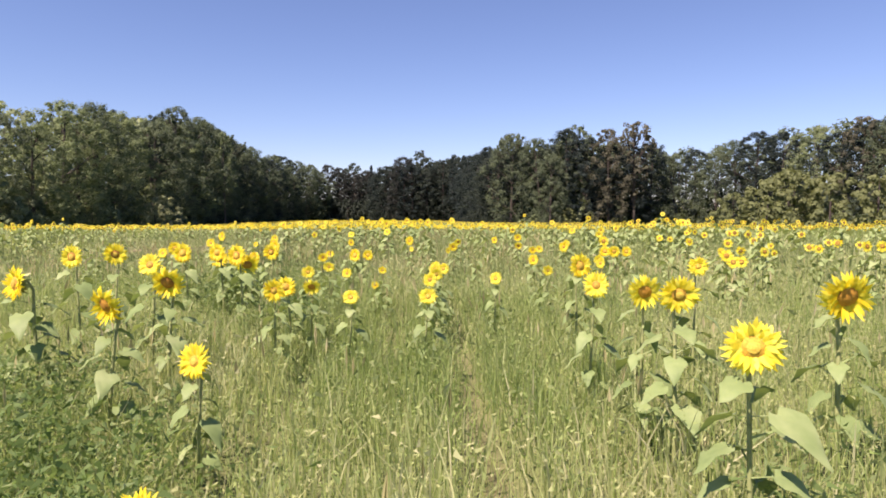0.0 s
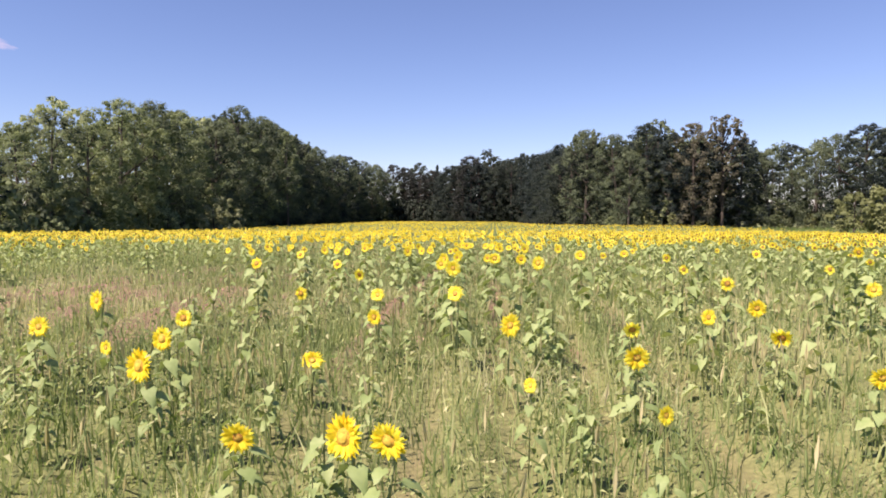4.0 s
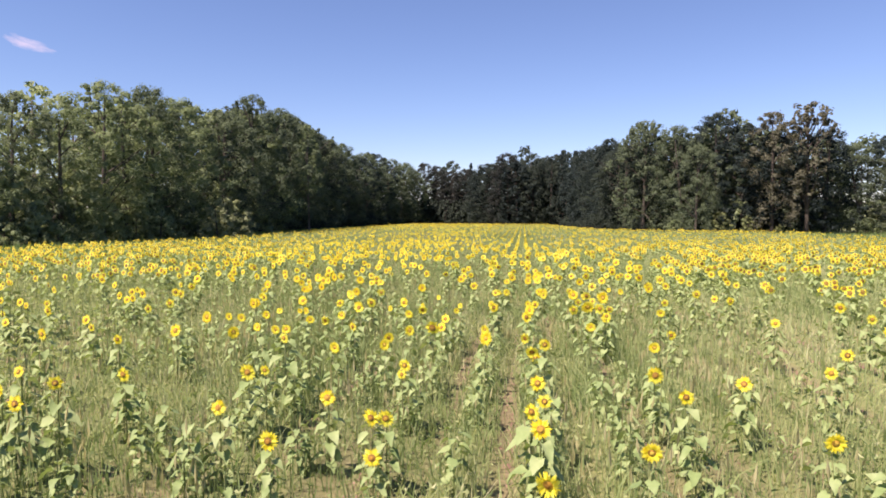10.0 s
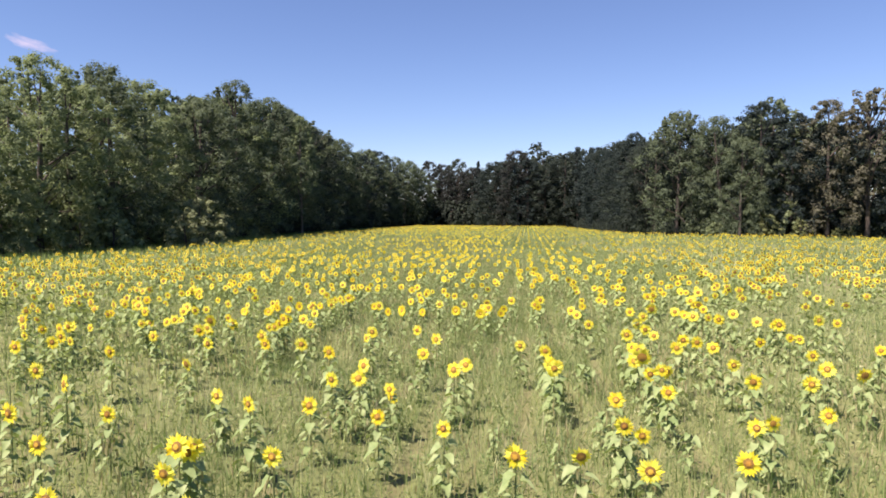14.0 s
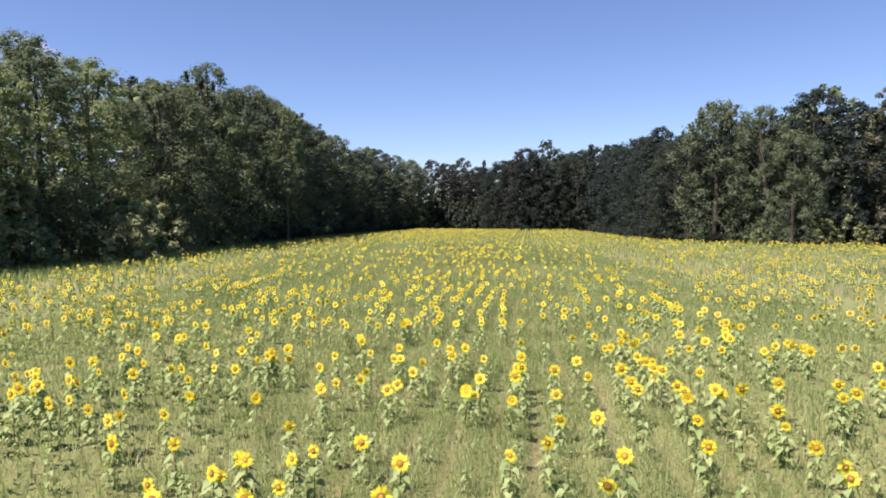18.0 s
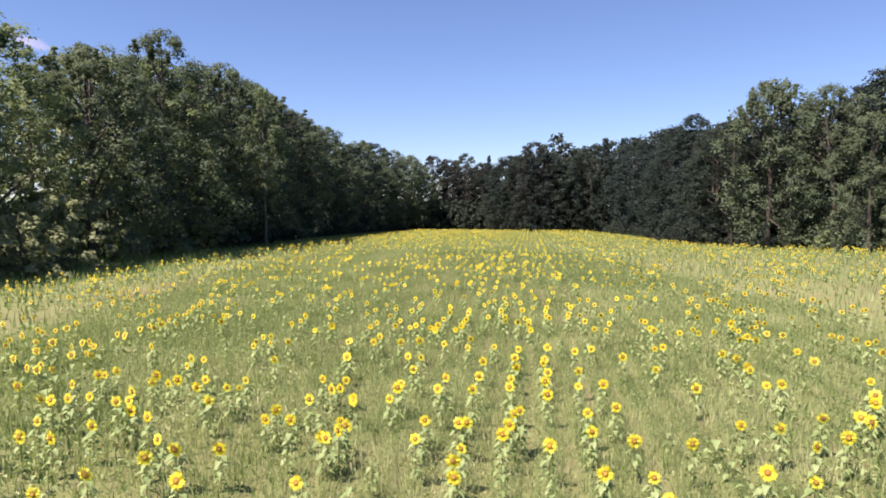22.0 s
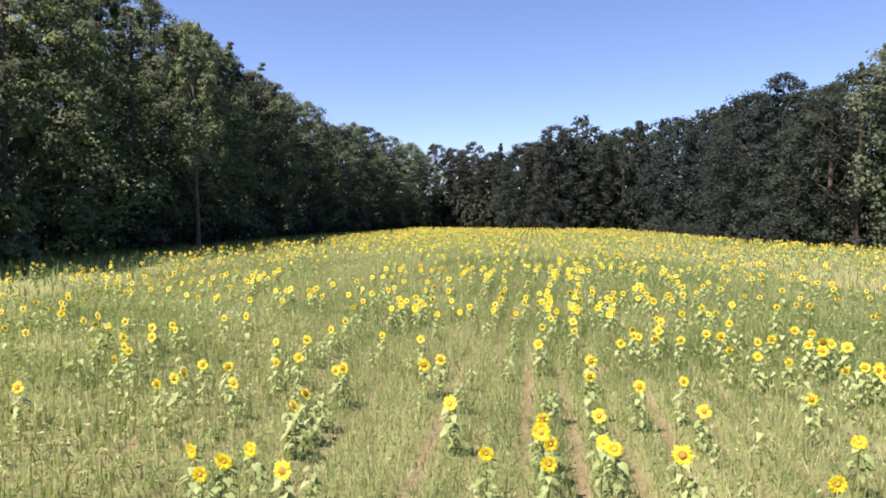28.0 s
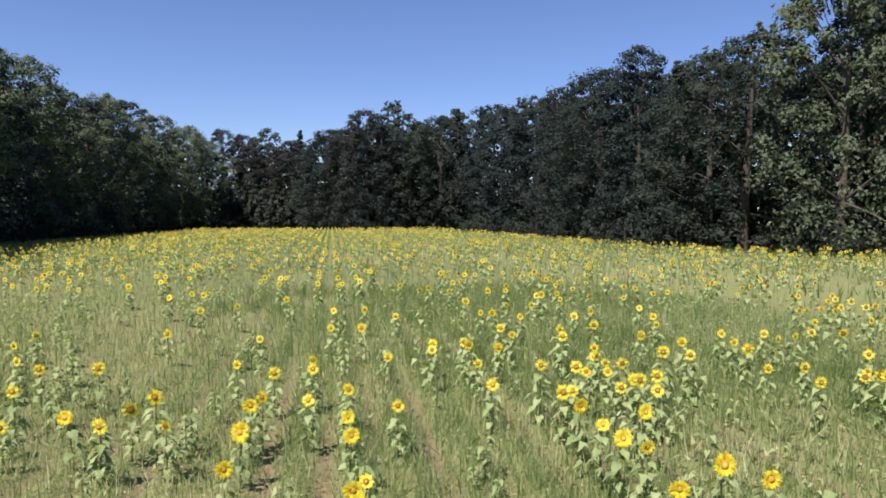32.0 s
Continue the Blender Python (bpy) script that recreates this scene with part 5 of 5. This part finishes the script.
thin_bed(135, (-14.21, 0.45, -0.78), (-17.13, 1.01, -0.79), (-21.07, 1.01, -0.79), (-17.78, 1.11, -0.79), (-23.64, 1.28, -0.79), (-10.26, 1.35, -0.79), (-13.35, 1.92, -0.80), (-16.26, 2.46, -0.80), (-13.85, 2.67, -0.81), (-14.13, 2.72, -0.81), (-9.92, 2.76, -0.81), (-17.71, 3.69, -0.82), (-16.93, 3.75, -0.82), (-12.49, 3.80, -0.82), (-21.04, 4.30, -0.83), (-11.33, 4.81, -0.83))
thin_bed(140, (-20.23, 0.02, -0.84), (-7.42, 0.94, -0.85), (-10.95, 1.15, -0.85), (-19.04, 1.26, -0.85), (-22.47, 2.31, -0.87), (-22.02, 3.24, -0.88), (-25.92, 5.11, -0.90))
thin_bed(36, (-12.41, 5.81, 1.04), (-1.98, 5.95, 1.04), (-0.56, 6.28, 1.03), (-1.53, 7.81, 0.99), (-10.80, 8.18, 0.97), (-14.92, 8.23, 0.97), (0.76, 8.46, 0.97), (-0.29, 9.20, 0.95))
thin_bed(45, (-15.31, 0.30, 0.94), (0.91, 0.53, 0.94), (-14.86, 0.89, 0.93), (-7.80, 35.03, 0.00), (-19.05, 35.31, -0.01), (-14.83, 35.93, -0.02), (-11.24, 36.00, -0.02), (-19.88, 36.05, -0.02), (-9.05, 36.39, -0.03), (-9.92, 36.40, -0.03), (-11.98, 36.45, -0.03), (-7.19, 36.51, -0.03), (-15.65, 36.75, -0.04), (-10.53, 36.80, -0.04), (-18.70, 36.88, -0.04), (-12.75, 36.99, -0.05))
thin_bed(82, (-13.34, 0.04, -0.05), (-6.50, 0.05, -0.05), (-16.12, 0.29, -0.05), (-20.62, 0.31, -0.05), (-7.39, 0.43, -0.06), (-8.00, 0.50, -0.06), (-19.15, 0.52, -0.06), (-11.82, 0.64, -0.06), (-20.06, 0.65, -0.06), (-10.51, 0.90, -0.07), (-6.44, 1.12, -0.07), (-9.95, 1.35, -0.08), (-21.07, 1.52, -0.08), (-5.00, 2.33, -0.10), (-4.19, 4.20, -0.15), (-1.94, 9.08, -0.25))
thin_bed(112, (-15.54, 0.91, -0.59), (-20.23, 1.92, -0.59), (-24.51, 2.58, -0.70), (-14.71, 2.67, -0.62), (-20.26, 3.17, -0.60), (-23.45, 3.19, -0.61), (-23.05, 3.62, -0.61), (-14.65, 4.14, -0.65), (-15.19, 4.38, -0.63), (-11.01, 5.64, -0.62), (-10.90, 6.84, -0.63), (-26.15, 6.93, -0.63), (-26.92, 7.62, -0.64), (-9.83, 7.70, -0.64), (-29.26, 8.19, -0.64), (-10.74, 9.93, -0.65))
thin_bed(122, (-31.63, 0.83, -0.66))


def build_sunflowers():
    rng = np.random.default_rng(7)
    bases = {}
    for tall in (0.5, 0.7, 0.95, 1.3):
        bases[tall] = [make_sunflower(101, tall, 0.2, -5, 13, disc=0.42), make_sunflower(102, tall, 0.2, 6, 12, disc=0.40), make_sunflower(103, tall, 0.2, -12, 12),
                       make_sunflower(104, tall, 0.2, 26, 13, True, 0.45), make_sunflower(105, tall, 0.2, 4, 14), make_sunflower(106, tall, 0.2, -6, 10)]
    words = ["yellow sunflower in bloom on a leafy green stem", "yellow sunflower in bloom, head slightly nodding", "yellow sunflower in bloom, face turned up",
             "ripening sunflower with a dark drooping head", "leafy yellow sunflower among tall weeds", "slender yellow sunflower among tall weeds"]
    for x, y, top, *more in PLANTS:
        k = int(rng.choice(6, p=[0.26, 0.22, 0.17, 0.04, 0.19, 0.12]))
        h, w = max(0.35, top - float(lie(x, y))), float(stature(x, y)[1]) * rng.uniform(0.82, 1.15)
        if more:
            w, k = more[0], 3 if len(more) > 1 else (k % 2 if more[0] > 0.195 else (2, 4, 5)[k % 3])
        s = w / 0.2
        tall = min(bases, key=lambda q: abs(q * s - h))
        a = rng.normal(-0.12, 0.2)
        lean_x, lean_y = np.random.default_rng(101 + k).normal(0, 0.03, 2) - (0, 0.03)      # the stem leans: root it so that the head is in place
        x, y = x - s * (math.cos(a) * lean_x - math.sin(a) * lean_y), y - s * (math.sin(a) * lean_x + math.cos(a) * lean_y)
        m = Matrix.Translation((x, y, float(lie(x, y)))) @ Matrix.Rotation(a, 4, "Z") @ Matrix.Diagonal((s, s, float(h) / tall, 1))
        tagged(copy_thing(bases[tall][k], m), words[k], "sunflower", "sunflowers beside the lane")
    for b in [q for same in bases.values() for q in same]:
        for o in (*b.children_recursive, b):
            bpy.data.objects.remove(o)
    t = np.array(THIN)
    h, w = np.maximum(0.35, t[:, 2] - lie(t[:, 0], t[:, 1])), stature(t[:, 0], t[:, 1])[1]
    rows = np.stack([t[:, 0], t[:, 1], h, w * rng.uniform(0.82, 1.15, len(t))], 1)
    join_plants("sunflower_rows", rng, rows, "scattered yellow sunflowers among pale grass")
    young = []
    for row in range(-40, 24):
        y = np.cumsum(rng.gamma(1.5, 0.42, 260)) + 1
        young.append(np.stack([rim(row * ROW + rng.normal(0, 0.06, len(y)), y), y], 1))
    p = np.concatenate(young)
    off = p[:, 0] - track(p[:, 1])
    keep = (p[:, 1] > 8) & (p[:, 1] < 150) & (off > -9) & (off < 8) & (rng.uniform(size=len(p)) < np.clip(0.34 + 0.5 * wob(p[:, 0], p[:, 1], 6.0) + 0.35 * np.exp(-((p[:, 1] - 27) / 13.0) ** 4), 0.1, 0.9) * (1 - 0.95 * thin_growth(p[:, 0], p[:, 1])) * np.interp(p[:, 1], [70, 90, 110, 125], [1, 0.55, 0.55, 1]))
    p = p[keep]
    h = rng.uniform(0.3, 0.68, len(p))
    rows = np.stack([p[:, 0], p[:, 1], h, 0.001 + 0 * h], 1)
    side = np.abs(p[:, 0] - track(p[:, 1]) + 0.8) > 3.8
    join_plants("young_sunflowers", rng, rows[~side], "young leafy sunflowers without flowers beside the lane", False)
    join_plants("young_sunflowers", rng, rows[side], "young leafy sunflowers without flowers in the rows", False, True)
    sown = sow(rng)
    close = (np.abs(sown[:, 0] - track(sown[:, 1])) < 9) & (sown[:, 1] < 150)
    join_plants("sunflower_rows", rng, sown[close], "yellow sunflowers in rows among pale grass")
    join_plants("sunflower_field", rng, sown[~close], "dense rows of yellow sunflowers across the field", lite=True)


build_sunflowers()

# ---------------------------------------------------------------- grass and weeds
def blades(name, rng, x, y, h, w, mat, label, lean=0.28, plain=False):
    """Grass stems as bent, tapering strips at the given places; plain: straight ones of three corners."""
    n = len(x)
    a = rng.uniform(0, 6.2832, n)
    tilt = np.abs(rng.normal(0, lean, n))
    dx, dy = np.cos(a), np.sin(a)
    q = rng.uniform(0, 6.2832, n)
    wx, wy = np.cos(q) * w / 2, np.sin(q) * w / 2
    z = lie(x, y) - 0.02
    bx, by = x + dx * tilt * h * 0.35, y + dy * tilt * h * 0.35
    tx, ty = x + dx * tilt * h, y + dy * tilt * h
    v = np.stack([np.stack([x - wx * 0.8, y - wy * 0.8, z], 1), np.stack([x + wx * 0.8, y + wy * 0.8, z], 1),
                  np.stack([bx + wx, by + wy, z + h * 0.62], 1), np.stack([bx - wx, by - wy, z + h * 0.62], 1),
                  np.stack([tx, ty, z + h], 1)], 1).reshape(-1, 3)
    o = 5 * np.arange(n)[:, None]
    f = np.concatenate([o + np.array([0, 1, 2]), o + np.array([0, 2, 3]), o + np.array([3, 2, 4])], 0)
    if plain:
        v, f = v.reshape(-1, 5, 3)[:, [0, 1, 4]].reshape(-1, 3), np.arange(3 * n).reshape(-1, 3)
    tagged(new(name, mesh_of(name, v, f, [mat])), label, "grass", kind="stuff")


def scatter(rng, x0, x1, y0, y1, per):
    """Random places round the lane, offsets x0..x1 from it, thinning out softly at the edges."""
    n = int((x1 - x0) * (y1 - y0) * per)
    y = np.abs(rng.uniform(y0, y1, n) + rng.normal(0, 0.04 * (y1 - y0), n))
    return track(y) + rng.uniform(x0, x1, n) + rng.normal(0, 0.08 * (x1 - x0), n), y


def seed_heads(rng, x, y):
    """Thin stalks of ripe grass, each with a loose straw-coloured ear."""
    n = len(x)
    h, a, lean = rng.uniform(0.4, 0.68, n), rng.uniform(0, 6.2832, n), np.abs(rng.normal(0, 0.16, n))
    foot = np.stack([x, y, lie(x, y)], 1)
    way = np.stack([np.cos(a) * lean, np.sin(a) * lean, np.ones(n)], 1)
    q = rng.uniform(0, 6.2832, n)
    side = np.stack([np.cos(q), np.sin(q), 0 * q], 1)
    other = np.stack([-np.sin(q), np.cos(q), 0 * q], 1)
    at = lambda u: foot + way * (h * u)[:, None]
    w = rng.uniform(0.008, 0.015, n)[:, None]
    low, mid, top = at(0.74), at(0.86), at(1.0)
    v = np.stack([at(0.1) - side * 0.003, at(0.1) + side * 0.003, low, mid - side * w, mid + side * w, mid - other * w, mid + other * w, top], 1).reshape(-1, 3)
    f = (8 * np.arange(n)[:, None, None] + np.array([(0, 1, 2), (2, 4, 7), (2, 7, 3), (2, 6, 7), (2, 7, 5)])).reshape(-1, 3)
    tagged(new("grass_ears", mesh_of("grass_ears", v, f, [M_STRAW])), "straw-coloured ears of ripe grass on thin stalks", "grass", kind="stuff")


def build_grass():
    rng = np.random.default_rng(9)

    def turf(parts, h0, h1, w, name, mat, label):
        x = np.concatenate([p[0] for p in parts])
        y = np.concatenate([p[1] for p in parts])
        b = bare(x, y)
        k = (rng.uniform(size=len(x)) > np.clip(b * 1.2, 0, 0.93)) & (rng.uniform(size=len(x)) > 0.7 * furrow(x, y))
        x, y = x[k], y[k]
        n = len(x)
        h, q, a = rng.uniform(h0, h1, n), rng.uniform(0, 6.2832, n), rng.uniform(0, 6.2832, n)
        t = np.abs(rng.normal(0, 0.5, n)) * h
        z = lie(x, y) - 0.01
        ww = w * rng.uniform(0.6, 1.4, n) / 2
        v = np.stack([np.stack([x - np.cos(q) * ww, y - np.sin(q) * ww, z], 1), np.stack([x + np.cos(q) * ww, y + np.sin(q) * ww, z], 1),
                      np.stack([x + np.cos(a) * t, y + np.sin(a) * t, z + h], 1)], 1).reshape(-1, 3)
        tagged(new(name, mesh_of(name, v, np.arange(3 * n).reshape(-1, 3), [mat])), label, "grass", kind="stuff")

    def herbs(parts, z0, z1, size, name, mat, label):
        """Leaflets of low weeds, standing at all heights on unseen thin stalks."""
        x = np.concatenate([p[0] for p in parts])
        y = np.concatenate([p[1] for p in parts])
        k = (rng.uniform(size=len(x)) > np.clip(np.maximum(bare(x, y) * 1.3, 0.85 * furrow(x, y)), 0, 0.95)) & (x > west_side(y) - 4) & (x < east_side(y) + 6)
        x, y = x[k], y[k]
        n = len(x)
        c = np.stack([x, y, lie(x, y) + z0 + (z1 - z0) * rng.uniform(0, 1, n) ** 1.4 * (1 + 0.3 * wob(x, y, 5.0)) * (1 - 0.6 * bare(x, y))], 1)
        d = rng.normal(size=(n, 3)) * np.array([1, 1, 0.9])
        d /= np.linalg.norm(d, axis=1)[:, None]
        e = np.cross(d, rng.normal(size=(n, 3)))
        e /= np.linalg.norm(e, axis=1)[:, None]
        s = (size * rng.uniform(0.5, 1.5, n))[:, None]
        v = np.stack([c - d * s + e * s * 0.4, c + d * s, c - d * s * 0.6 - e * s * 0.45], 1).reshape(-1, 3)
        tagged(new(name, mesh_of(name, v, np.arange(3 * n).reshape(-1, 3), [mat])), label, "weeds", kind="stuff")

    def lot(parts, h0, h1, w, name, mat, label, lean=0.28, least=0.0, plain=False):
        x = np.concatenate([p[0] for p in parts])
        y = np.concatenate([p[1] for p in parts])
        b = bare(x, y)
        k = (rng.uniform(size=len(x)) > np.clip(np.maximum(b * 1.25 - least, 0.85 * furrow(x, y)), 0, 0.95)) & (x > west_side(y) - 4) & (x < east_side(y) + 6)
        x, y, b = x[k], y[k], b[k]
        h = rng.uniform(h0, h1, len(x)) * (1 - 0.55 * b) * (1 + 0.25 * wob(x, y, 5.0)) * np.interp(y, [60, 85], [1.0, 1.12])
        blades(name, rng, x, y, h, w * rng.uniform(0.7, 1.3, len(x)), mat, label, lean, plain or w > 0.02)

    herbs([scatter(rng, -5, 5, 4.5, 134, 185)], 0.03, 0.46, 0.024, "leafy_weeds", M_HERB, "fine pale leafy weeds filling the gaps between plants")
    herbs([scatter(rng, -16, -5, -1, 80, 36), scatter(rng, 5, 16, -1, 80, 36), scatter(rng, -16, -5, 80, 146, 80), scatter(rng, 5, 16, 80, 146, 60)], 0.04, 0.5, 0.046, "leafy_weeds", M_HERB, "fine pale leafy weeds between the rows")
    lot([scatter(rng, -4.5, 4.5, 0.2, 45, 80)], 0.2, 0.5, 0.010, "grass", M_GRASS, "tall pale green and straw-coloured grass between the plants", 0.42)
    lot([scatter(rng, -4.5, 4.5, 45, 134, 95)], 0.2, 0.5, 0.013, "grass", M_GRASS, "tall pale green and straw-coloured grass between the plants", 0.42, plain=True)
    lot([scatter(rng, -16, -4.5, -1, 80, 26), scatter(rng, 4.5, 16, -1, 80, 26), scatter(rng, -16, -4.5, 80, 140, 70), scatter(rng, 4.5, 16, 80, 140, 45), scatter(rng, -16, 16, 134, 165, 30)], 0.28, 0.6, 0.022, "grass", M_GRASS,
        "tall pale green and straw-coloured grass between the rows")
    lot([scatter(rng, -60, -16, 0, 260, 4.5), scatter(rng, 16, 66, 0, 260, 4.0), scatter(rng, -16, 16, 165, 262, 5)], 0.3, 0.62, 0.12, "grass", M_GRASS,
        "pale green grass across the field")
    lot([scatter(rng, -7, 7, 0.1, 11, 400)], 0.2, 0.52, 0.005, "grass", M_DRY, "dense tall yellow-green grass with thin stems", 0.4)
    herbs([scatter(rng, -7, 7, 0.1, 11, 800)], 0.02, 0.42, 0.014, "leafy_weeds", M_DRY, "fine leafy weeds in the dense grass")
    lot([scatter(rng, -6, 4, 13, 42, 90)], 0.15, 0.42, 0.010, "grass", M_GRASS, "fine green grass in strips between the bare lanes", 0.35)
    herbs([scatter(rng, -6, 4, 13, 42, 200)], 0.02, 0.3, 0.016, "leafy_weeds", M_HERB, "fine leafy weeds in strips between the bare lanes")
    x, y = scatter(rng, -5, 5, 0.2, 134, 120)
    k = wob(x + 17, y, 3.7) + rng.normal(0, 0.15, len(x)) > 0.42
    herbs([(x[k], y[k])], 0.03, 0.36, 0.024, "green_weeds", M_WEED, "patches of low dark-green leafy weeds")
    for px, py, r in ((-1.95, 3.3, 0.8), (-2.7, 4.4, 0.7), (1.6, 2.5, 0.45), (-1.3, 2.4, 0.4), (-3.0, 9.6, 0.9), (-1.5, 7.4, 0.5)):
        n = int(5200 * r * r)
        herbs([(px + rng.normal(0, r * 0.5, n), py + rng.normal(0, r * 0.5, n))], 0.03, 0.5, 0.026, "green_weeds", M_WEED, "thick clump of dark-green leafy weeds")
    lush = scatter(rng, -6, 14, 112, 150, 110)
    k = lush[0] - track(lush[1]) > rng.normal(1.5, 3.0, len(lush[0])) + 4 * wob(lush[0], lush[1], 7.0)
    lot([(lush[0][k], lush[1][k])], 0.25, 0.5, 0.018, "green_grass", M_WEED, "lush green grass to the right of the lane", plain=True)
    y = rng.uniform(20, 262, 45000)
    side = rng.uniform(size=len(y)) < 0.45
    x = np.where(side, west_side(y) + 1.5 - rng.uniform(0, 1, len(y)) * 12, east_side(y) - 2 + rng.uniform(0, 1, len(y)) ** 1.5 * 34)
    blades("margin_weeds", rng, x, y, rng.uniform(0.3, 0.8, len(y)), 0.10 * rng.uniform(0.6, 1.4, len(y)), M_WEED, "dark-green weeds along the margin of the field", 0.5, True)
    turf([scatter(rng, -5, 5, 0.2, 60, 130), scatter(rng, -5, 5, 60, 134, 170)], 0.08, 0.32, 0.016, "short_grass", M_GRASS, "short matted grass on the soil")
    turf([scatter(rng, -16, -5, 0, 80, 50), scatter(rng, 5, 16, 0, 80, 50), scatter(rng, -16, -5, 80, 146, 110), scatter(rng, 5, 16, 80, 146, 90)], 0.10, 0.34, 0.034, "short_grass", M_GRASS, "short matted grass on the soil")
    lot([scatter(rng, -5, 5, 0.2, 134, 22)], 0.10, 0.32, 0.03, "weeds", M_WEED, "low broad-leaved green weeds on the soil", 0.9, 0.3)
    x, y = scatter(rng, -6, 6, 9, 136, 30)
    k = (wob(x, y + 50, 4.5) + rng.normal(0, 0.25, len(x)) > 0.1) & (furrow(x, y) < 0.4) & (bare(x, y) < 0.3)
    seed_heads(rng, x[k], y[k])
    x, y = rng.uniform(-11, 2, 90000), rng.uniform(12, 48, 90000)
    k = bare(x, y) > rng.uniform(0.3, 0.9, len(x))
    x, y = x[k], y[k]
    n = len(x)
    r = (0.012 + 0.035 * rng.uniform(0, 1, n) ** 4)[:, None, None]
    form = np.array([(1, 0, 0), (0, 1, 0), (-1, 0, 0), (0, -1, 0), (0, 0, 0.9)])
    v = form * rng.uniform(0.5, 1.3, (n, 5, 1)) * r + np.stack([x, y, lie(x, y)], 1)[:, None]
    f = 5 * np.arange(n)[:, None, None] + np.array([(0, 1, 4), (1, 2, 4), (2, 3, 4), (3, 0, 4)])
    tagged(new("soil_clods", mesh_of("soil_clods", v.reshape(-1, 3), f.reshape(-1, 3), [M_CLOD])), "crumbs and clods of dry reddish soil in the bare lanes", "soil", kind="stuff")


build_grass()

# ---------------------------------------------------------------- clouds
def cloud_material():
    m, n, l, b = material("cloud_wisp", 1.0)
    pos = n.new("ShaderNodeTexCoord").outputs["Object"]
    sep = n.new("ShaderNodeSeparateXYZ")
    l.new(pos, sep.inputs[0])
    d = maths(n, l, "ADD", maths(n, l, "MULTIPLY", sep.outputs[0], sep.outputs[0]), maths(n, l, "MULTIPLY", sep.outputs[2], sep.outputs[2]))
    soft = maths(n, l, "SUBTRACT", noise_tex(n, l, 2.2, 6.0, pos), maths(n, l, "MULTIPLY", d, 0.75))
    f = ramp(n, l, soft, [(0.12, (0, 0, 0)), (0.62, (0.5, 0.5, 0.5))])
    e = n.new("ShaderNodeEmission")
    e.inputs["Color"].default_value, e.inputs["Strength"].default_value = (0.62, 0.56, 0.66, 1), 0.8
    t = n.new("ShaderNodeBsdfTransparent")
    s = n.new("ShaderNodeMixShader")
    l.new(f, s.inputs[0]), l.new(t.outputs[0], s.inputs[1]), l.new(e.outputs[0], s.inputs[2])
    l.new(s.outputs[0], n["Material Output"].inputs["Surface"])
    return m


def build_clouds():
    mat = cloud_material()
    for x, y, z, wide, high, lean in ((-1865, 2350, 625, 120, 34, 14), (1105, 2780, 905, 80, 40, 0)):
        me = bpy.data.meshes.new("cloud")
        me.from_pydata([(-1, 0, -1), (1, 0, -1), (1, 0, 1), (-1, 0, 1)], [], [(0, 1, 2, 3)])
        me.materials.append(mat)
        ob = new("cloud", me)
        ob.matrix_world = Matrix.Translation((x, y, z)) @ Matrix.Rotation(math.atan2(-x, y), 4, "Z") @ Matrix.Rotation(radians(lean), 4, "Y") @ Matrix.Diagonal((wide, 1, high, 1))
        ob.visible_shadow = False
        tagged(ob, "small thin pinkish-white cloud far off in the blue sky", "cloud", kind="structure")


build_clouds()
